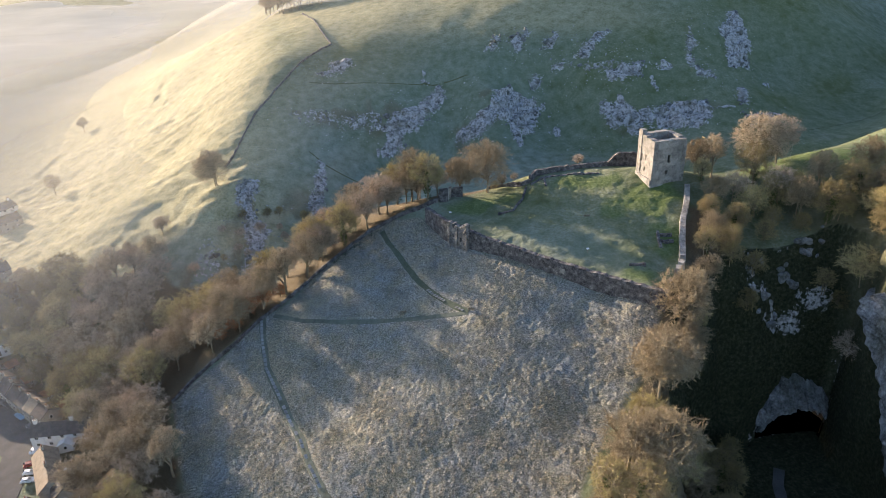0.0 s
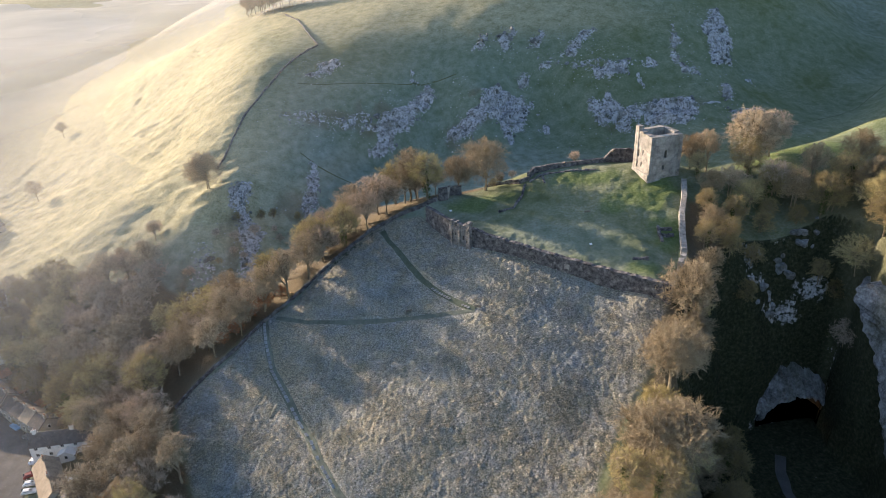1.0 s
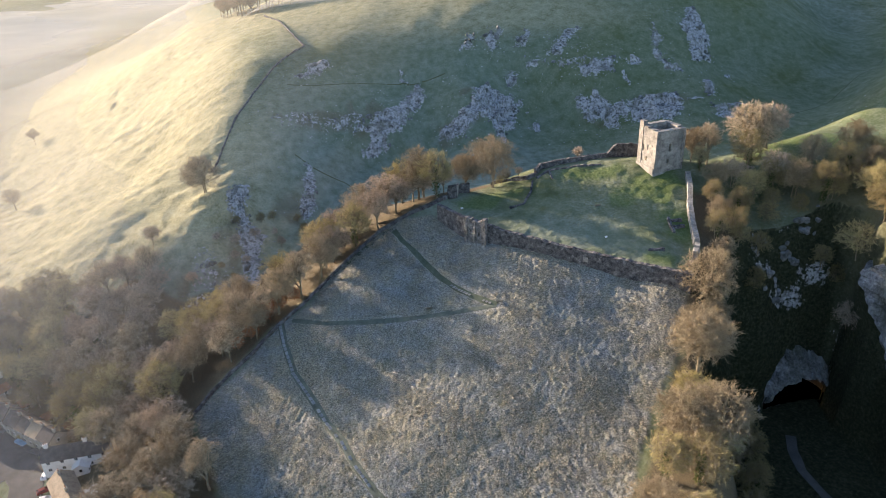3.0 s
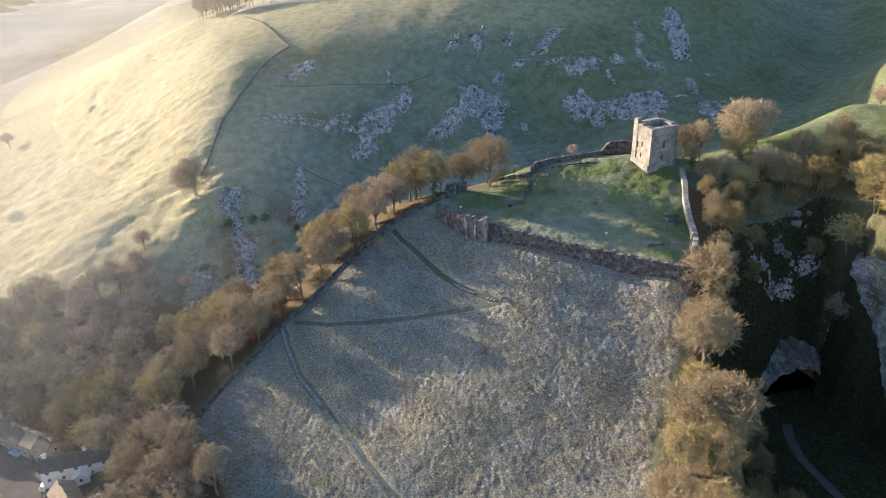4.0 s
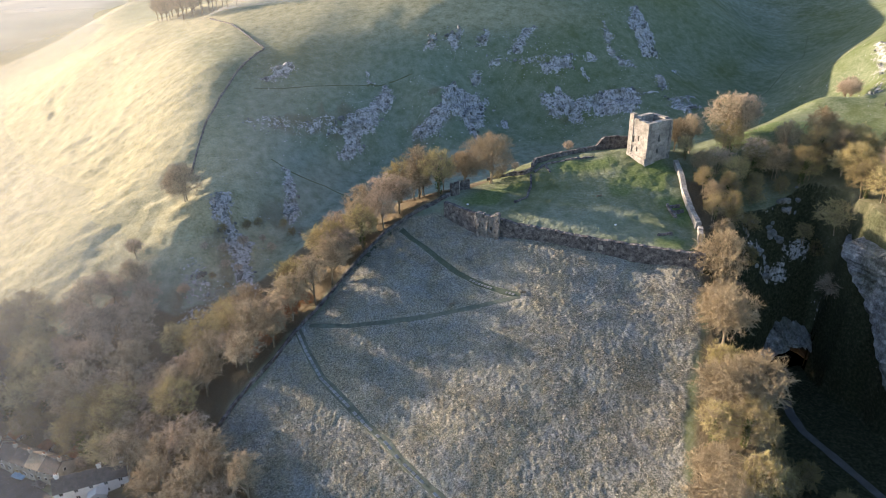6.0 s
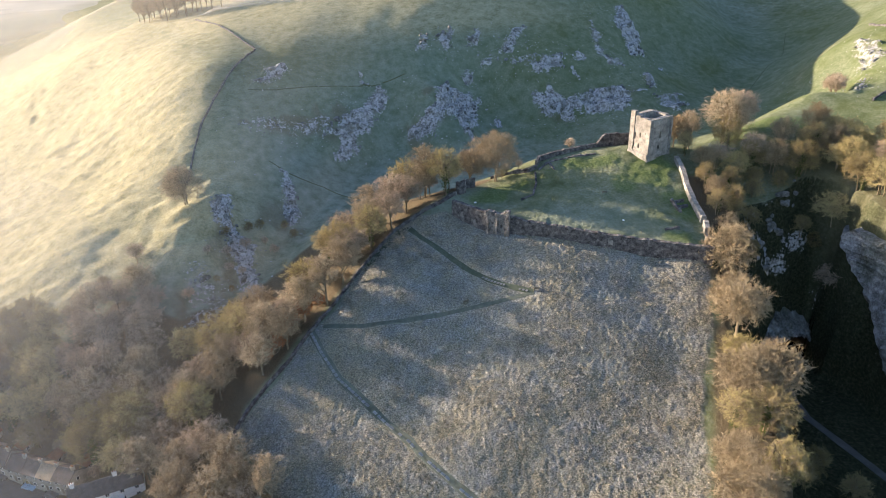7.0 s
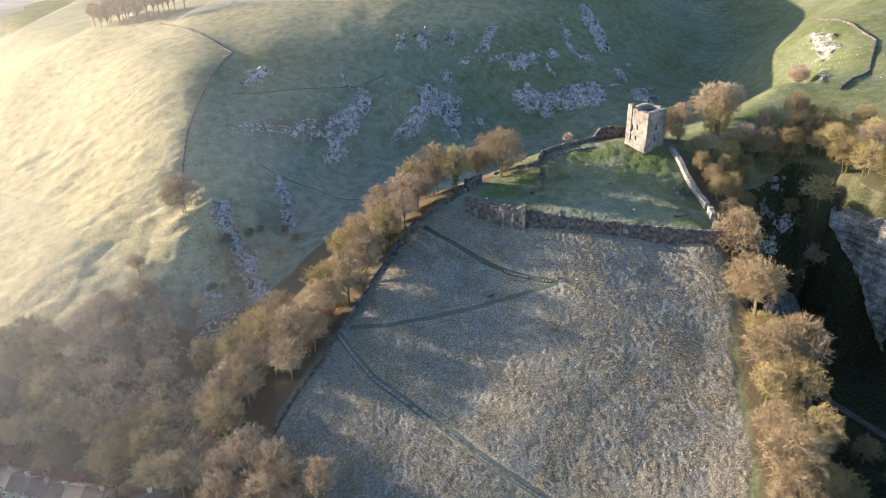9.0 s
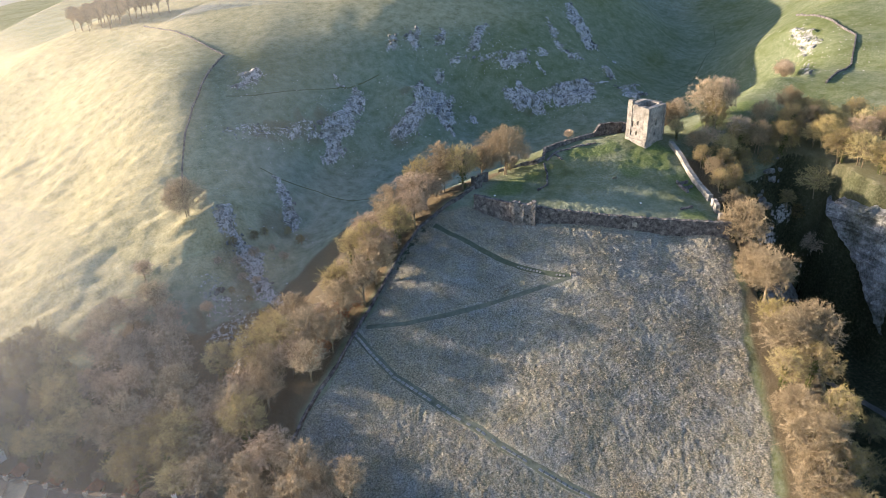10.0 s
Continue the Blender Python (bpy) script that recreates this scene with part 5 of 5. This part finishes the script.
TARMAC = surface("worn_tarmac", [(0.3, (0.06, 0.06, 0.06)), (0.55, (0.10, 0.10, 0.10)), (0.8, (0.15, 0.15, 0.148))], 0.3, 0.9, 9, 0.3, 0.02)
GLASS, _n, _l, _b = material("window_glass", 0.08)
_b.inputs["Base Color"].default_value = (0.02, 0.025, 0.03, 1)
HEDGE = surface("clipped_hedge", [(0.3, (0.02, 0.03, 0.01)), (0.55, (0.05, 0.065, 0.022)), (0.8, (0.09, 0.10, 0.04))], 1.2, 0.95, 4, 1.0, 0.2)


def house(x, y, turn, length, depth, eaves, ridge, roof, walls, label, windows=2, chimneys=(0.0,), group="", sink=1.5):
    """A gabled stone house: walls, roof of two slabs, chimney stacks with pots, windows and a door."""
    h = thing("house", pose(x * 0.972, y * 0.972, hz(x * 0.972, y * 0.972), 0, 0, turn), label, "house", group)
    a, b = length / 2, depth / 2
    bm = bmesh.new()
    prof = [(-b, -sink), (b, -sink), (b, eaves), (0, ridge - 0.12), (-b, eaves)]
    va = [bm.verts.new((-a, py, pz)) for py, pz in prof]
    vb = [bm.verts.new((a, py, pz)) for py, pz in prof]
    bm.faces.new(va[::-1])
    bm.faces.new(vb)
    for k in range(5):
        bm.faces.new((va[k], va[(k + 1) % 5], vb[(k + 1) % 5], vb[k]))
    bmesh.ops.recalc_face_normals(bm, faces=bm.faces)
    part("wall", bm, walls, h)
    bm = bmesh.new()
    sl = math.atan2(ridge - eaves, b)
    for s in (-1, 1):
        run = b / math.cos(sl) + 0.45
        made = bmesh.ops.create_cube(bm, size=1, matrix=Matrix.Translation((0, 0, ridge)) @ Matrix.Rotation(-s * sl, 4, "X") @ Matrix.Translation((0, s * run / 2, 0.03)) @ Matrix.Diagonal((length + 0.35, run, 0.2, 1)))
    part("roof", bm, roof, h)
    bm = bmesh.new()
    box(bm, -a - 0.15, a + 0.15, -0.14, 0.14, ridge + 0.04, ridge + 0.2, 0.04)
    part("ridge_tiles", bm, roof, h)
    for u in chimneys:
        bm = bmesh.new()
        cx = u * (a - 0.5)
        box(bm, cx - 0.55, cx + 0.55, -0.35, 0.35, ridge - 0.9, ridge + 1.15, 0.03)
        box(bm, cx - 0.65, cx + 0.65, -0.45, 0.45, ridge + 1.15, ridge + 1.28, 0.02)
        stack = part("chimney", bm, walls, h)
        for q in (-0.28, 0.28):
            bm = bmesh.new()
            bmesh.ops.create_cone(bm, cap_ends=True, segments=8, radius1=0.16, radius2=0.12, depth=0.55, matrix=Matrix.Translation((cx + q, 0, ridge + 1.53)))
            part("pot", bm, CLAY, stack, "clay chimney pot")
    for s in (-1, 1):
        for k in range(windows):
            wx = -a + (k + 0.5) * length / windows
            for wz in ((0.9, eaves - 1.5) if eaves > 4 else (0.9,)):
                bm = bmesh.new()
                box(bm, wx - 0.55, wx + 0.55, s * (b + 0.02) - 0.06, s * (b + 0.02) + 0.06, wz, wz + 1.15, 0.0)
                w = part("window", bm, WHITE, h, "white painted window")
                for q in (-0.25, 0.25):
                    bm = bmesh.new()
                    box(bm, wx + q - 0.2, wx + q + 0.2, s * (b + 0.09) - 0.015, s * (b + 0.09) + 0.015, wz + 0.1, wz + 1.05)
                    part("pane", bm, GLASS, w)
        bm = bmesh.new()
        box(bm, a * 0.02 - 0.45, a * 0.02 + 0.45, s * (b + 0.02) - 0.05, s * (b + 0.02) + 0.05, 0, 2.0)
        part("door", bm, TIMBER, h)
    for s in (-1, 1):
        bm = bmesh.new()
        box(bm, s * (a + 0.02) - 0.05, s * (a + 0.02) + 0.05, -0.5, 0.5, eaves - 1.4, eaves - 0.2)
        w = part("window", bm, WHITE, h, "white painted window")
        bm = bmesh.new()
        box(bm, s * (a + 0.08) - 0.02, s * (a + 0.08) + 0.02, -0.38, 0.38, eaves - 1.3, eaves - 0.3)
        part("pane", bm, GLASS, w)
    return h


def car(x, y, turn, paint, label, long=4.2):
    """A parked car: body shell with a cabin, glazing, lamps and four wheels."""
    c = thing("car", pose(x, y, hz(x, y) + 0.1, 0, 0, turn), label, "car", "cars parked in the lane")
    bm = bmesh.new()
    a = long / 2
    side = [(-a, 0.35), (-a, 0.85), (-a * 0.9, 1.0), (-a * 0.72, 1.42), (a * 0.12, 1.46), (a * 0.42, 1.0), (a * 0.95, 0.82), (a, 0.55), (a, 0.3)]
    rows = [[bm.verts.new((px, s * (0.86 if pz < 1.1 else 0.66), pz)) for px, pz in side] for s in (-1, 1)]
    n = len(side)
    for k in range(n):
        bm.faces.new((rows[0][k], rows[0][(k + 1) % n], rows[1][(k + 1) % n], rows[1][k]))
    bm.faces.new(rows[0])
    bm.faces.new(rows[1][::-1])
    bmesh.ops.recalc_face_normals(bm, faces=bm.faces)
    bmesh.ops.bevel(bm, geom=list(bm.edges), offset=0.05, segments=1, affect="EDGES")
    part("body", bm, paint, c)
    for name, dims, rot in (("windscreen", (-0.6, 0.6, -0.33, 0.33, -0.02, 0.02), pose(a * 0.27, 0, 1.25, 0, 52, 90)), ("rear_window", (-0.55, 0.55, -0.2, 0.2, -0.02, 0.02), pose(-a * 0.81, 0, 1.23, 0, -65, 90)), ("side_window", (-0.8, 0.5, -0.18, 0.18, -0.02, 0.02), pose(-a * 0.15, 0.77, 1.2, 70)), ("side_window", (-0.8, 0.5, -0.18, 0.18, -0.02, 0.02), pose(-a * 0.15, -0.77, 1.2, -70))):
        bm = bmesh.new()
        box(bm, *dims)
        bmesh.ops.transform(bm, matrix=rot, verts=bm.verts)
        part(name, bm, GLASS, c)
    for sx in (-0.62, 0.62):
        for sy in (-0.78, 0.78):
            bm = bmesh.new()
            bmesh.ops.create_cone(bm, cap_ends=True, segments=14, radius1=0.31, radius2=0.31, depth=0.2, matrix=pose(sx * a, sy, 0.3, 90))
            w = part("wheel", bm, TYRE, c)
            bm = bmesh.new()
            bmesh.ops.create_cone(bm, cap_ends=True, segments=10, radius1=0.19, radius2=0.17, depth=0.23, matrix=pose(sx * a, sy, 0.3, 90))
            part("rim", bm, STEEL, w)
    for sy in (-0.6, 0.6):
        bm = bmesh.new()
        box(bm, a - 0.04, a + 0.02, sy - 0.16, sy + 0.16, 0.58, 0.72)
        part("headlight", bm, STEEL, c)


TYRE = surface("tyre_rubber", [(0.3, (0.012, 0.012, 0.012)), (0.7, (0.03, 0.03, 0.03))], 3.0, 0.9)
STEEL = surface("bright_metal", [(0.3, (0.45, 0.45, 0.46)), (0.7, (0.65, 0.65, 0.66))], 3.0, 0.35, metal=0.8)


def car_paint(name, c):
    m, n, l, b = material(name, 0.3)
    b.inputs["Base Color"].default_value = (*c, 1)
    b.inputs["Coat Weight"].default_value = 0.6
    return m


def build_village():
    ribbon("road", [(-196, 206), (-176, 194), (-158, 179.5), (-147, 170.5), (-140, 162), (-136, 150), (-131, 132), (-124, 100), (-112, 60)], 8.5, TARMAC, "worn grey village lane with parked cars", "road", lift=0.12, s=2)
    ribbon("road", [(-146, 168), (-154, 160), (-166, 150), (-190, 138)], 6.0, TARMAC, "side lane leaving the village street", "road", lift=0.10, s=2)
    ang = math.degrees(math.atan2(-20, 29))
    rng = random.Random(3)
    label = "terraced limestone cottage with a dark slate roof"
    for k in range(8):
        u = k * 6.1 - 18
        x, y = -160 + u * 0.823, 192.2 - u * 0.567
        house(x, y, ang, 6.1, 6.4, 4.6 + rng.uniform(-0.2, 0.3), 7.0 + rng.uniform(-0.3, 0.4), SLATE if k % 4 != 2 else TANROOF, HOUSE, label, 2, (0.95,), "terrace along the lane")
        if k % 2:
            house(x + 3.4, y + 5.0, ang + 90, 4.0, 3.6, 2.4, 3.9, CLAY, HOUSE, "low back kitchen with an orange clay-tile roof", 1, (), "back kitchens")
    house(-127.5, 168.2, 7, 19, 6.2, 4.8, 7.4, SLATE, WHITE, "long white-walled house with a dark slate roof", 5, (-0.9, 0.3, 0.95))
    house(-125.6, 164.2, -83, 3.6, 4.4, 2.4, 3.6, WHITE, WHITE, "white glazed conservatory against the house", 3, ())
    house(-124.2, 150.8, -56, 18, 6.6, 4.8, 7.6, TANROOF, HOUSE, "stone house with a sunlit tan roof", 4, (-0.8, 0.2))
    house(-119.2, 153.2, 34, 3.8, 3.0, 2.2, 3.1, WHITE, TIMBER, "small white-roofed garden shed", 1, ())
    house(-115.4, 143.2, -60, 8, 6.2, 4.6, 7.2, SLATE, HOUSE, "gabled stone house at the foot of the wood", 2, (-0.8,))
    house(-121, 134, -62, 11, 6.4, 4.6, 7.2, SLATE, HOUSE, "gabled stone house at the foot of the wood", 2, (-0.8, 0.8))
    house(-175.4, 213.6, 20, 9, 7, 4.8, 7.6, TANROOF, WHITE, "pale-walled house among gardens", 2, (0.8,))
    house(-168.6, 219.8, 20, 4.2, 3.4, 2.3, 3.4, SLATE, HOUSE, "small stone outbuilding among gardens", 1, ())
    house(-179.4, 232.4, 15, 4.2, 3.2, 2.2, 3.2, WHITE, TIMBER, "small white-roofed garden shed", 1, ())
    house(-190, 244, 30, 10, 7, 4.8, 7.4, SLATE, HOUSE, "stone house at the foot of the sunlit hill", 2, (0.8,))
    house(-205, 262, 50, 11, 7, 4.8, 7.4, SLATE, HOUSE, "stone house at the foot of the sunlit hill", 2, (0.8,))
    house(-184, 203, -34, 8, 6.4, 4.6, 7.0, SLATE, HOUSE, label, 2, (0.9,))
    house(-232, 318, 60, 11, 7, 4.8, 7.4, SLATE, HOUSE, "stone house at the foot of the sunlit hill", 2, (0.8,))
    house(-246, 338, 70, 10, 7, 4.8, 7.2, SLATE, WHITE, "pale house at the foot of the sunlit hill", 2, (0.8,))
    paints = {n: car_paint(n + "_car_paint", c) for n, c in (("white", (0.75, 0.75, 0.75)), ("red", (0.20, 0.02, 0.02)), ("blue", (0.22, 0.38, 0.55)), ("grey", (0.10, 0.105, 0.11)))}
    for x, y, r, p in ((-156.8, 183.2, -34, "grey"), (-148.4, 177.2, -34, "blue"), (-141.2, 171.6, -30, "grey"), (-133.8, 160.6, 95, "white"), (-131.6, 154.4, 30, "red"), (-129.9, 150.9, 10, "white"), (-128.9, 147.9, 12, "white"), (-164, 188, -34, "red")):
        car(x, y, r, paints[p], p + " car parked beside the village lane")
    # hedges up the back gardens
    for k in range(6):
        x, y = -178 + k * 7.6 + rng.uniform(-2, 2), 204 - k * 2.6 + rng.uniform(0, 3)
        line = [(x, y), (x + 3, y + 8), (x + 7, y + 16 + rng.uniform(-2, 4))]
        stone_run("hedge", line, 1.6, lambda a, b, u: hz(a, b) + 1.2 + 1.2 * float(vnoise(a, b, 4, 5)) , "dark clipped hedge between back gardens", "hedge", HEDGE, s=0.9, jag=0.5, crest=0.8, seed=30 + k, rows=3)
    # path on the gorge floor
    ribbon("gorge_path", [(93, 146), (90, 140), (88, 132), (89, 118), (90, 100), (88, 70)], 2.6, TARMAC, "pale path on the gorge floor to the cave", "path", lift=0.1, s=1.5)


build_village()


# ---- thin lit sheets over the valley, imitating morning mist, haze and sun glare ----
def haze_sheet_material(name, amount, x0, x1, size, tilt=0.25):
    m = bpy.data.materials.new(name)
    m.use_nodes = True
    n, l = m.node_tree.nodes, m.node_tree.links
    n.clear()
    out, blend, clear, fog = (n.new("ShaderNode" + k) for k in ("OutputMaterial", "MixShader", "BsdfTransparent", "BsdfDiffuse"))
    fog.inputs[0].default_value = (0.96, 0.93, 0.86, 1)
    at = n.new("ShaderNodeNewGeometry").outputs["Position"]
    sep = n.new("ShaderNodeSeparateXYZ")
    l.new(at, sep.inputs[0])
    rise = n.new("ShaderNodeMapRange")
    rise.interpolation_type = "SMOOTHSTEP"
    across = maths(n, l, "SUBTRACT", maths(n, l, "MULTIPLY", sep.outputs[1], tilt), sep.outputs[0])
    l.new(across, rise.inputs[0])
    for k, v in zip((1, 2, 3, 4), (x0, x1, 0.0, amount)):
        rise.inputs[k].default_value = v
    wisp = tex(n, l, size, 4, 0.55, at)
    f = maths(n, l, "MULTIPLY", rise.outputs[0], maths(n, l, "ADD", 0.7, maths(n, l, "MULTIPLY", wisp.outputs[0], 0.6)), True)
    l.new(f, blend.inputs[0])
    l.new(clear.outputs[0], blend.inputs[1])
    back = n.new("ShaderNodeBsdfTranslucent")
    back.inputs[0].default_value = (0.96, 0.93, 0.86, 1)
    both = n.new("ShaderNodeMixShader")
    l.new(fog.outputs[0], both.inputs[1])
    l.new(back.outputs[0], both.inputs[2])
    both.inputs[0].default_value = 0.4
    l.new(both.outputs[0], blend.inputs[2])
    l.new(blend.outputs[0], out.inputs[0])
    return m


def build_haze_sheets():
    """Two sheets over the valley floor, and a thin veil that follows the hill above the trees, all imitating haze."""
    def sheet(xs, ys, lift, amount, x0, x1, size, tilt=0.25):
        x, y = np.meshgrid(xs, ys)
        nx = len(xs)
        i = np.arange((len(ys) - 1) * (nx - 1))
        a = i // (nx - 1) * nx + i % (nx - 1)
        ob = link("mist", np.stack([x.ravel(), y.ravel(), lift(x, y).ravel()], 1), np.stack([a, a + 1, a + nx + 1, a + nx], 1), haze_sheet_material("mist_haze_sheet", amount, x0, x1, size, tilt), smooth=True)
        tagged(ob, "thin pale translucent sheet imitating mist and haze over the valley", "mist", kind="stuff")

    # the last sheet imitates bright haze over the village trees
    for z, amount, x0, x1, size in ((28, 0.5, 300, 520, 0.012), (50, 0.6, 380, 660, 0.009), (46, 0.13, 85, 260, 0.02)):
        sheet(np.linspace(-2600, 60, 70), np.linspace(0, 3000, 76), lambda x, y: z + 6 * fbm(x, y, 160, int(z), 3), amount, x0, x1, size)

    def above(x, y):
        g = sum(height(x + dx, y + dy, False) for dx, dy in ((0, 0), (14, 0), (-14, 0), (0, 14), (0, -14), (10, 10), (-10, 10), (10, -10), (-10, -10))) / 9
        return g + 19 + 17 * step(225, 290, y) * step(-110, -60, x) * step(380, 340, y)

    # veil whose pale colour imitates haze and sun glare over the shaded hill
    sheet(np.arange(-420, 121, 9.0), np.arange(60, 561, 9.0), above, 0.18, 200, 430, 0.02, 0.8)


build_haze_sheets()
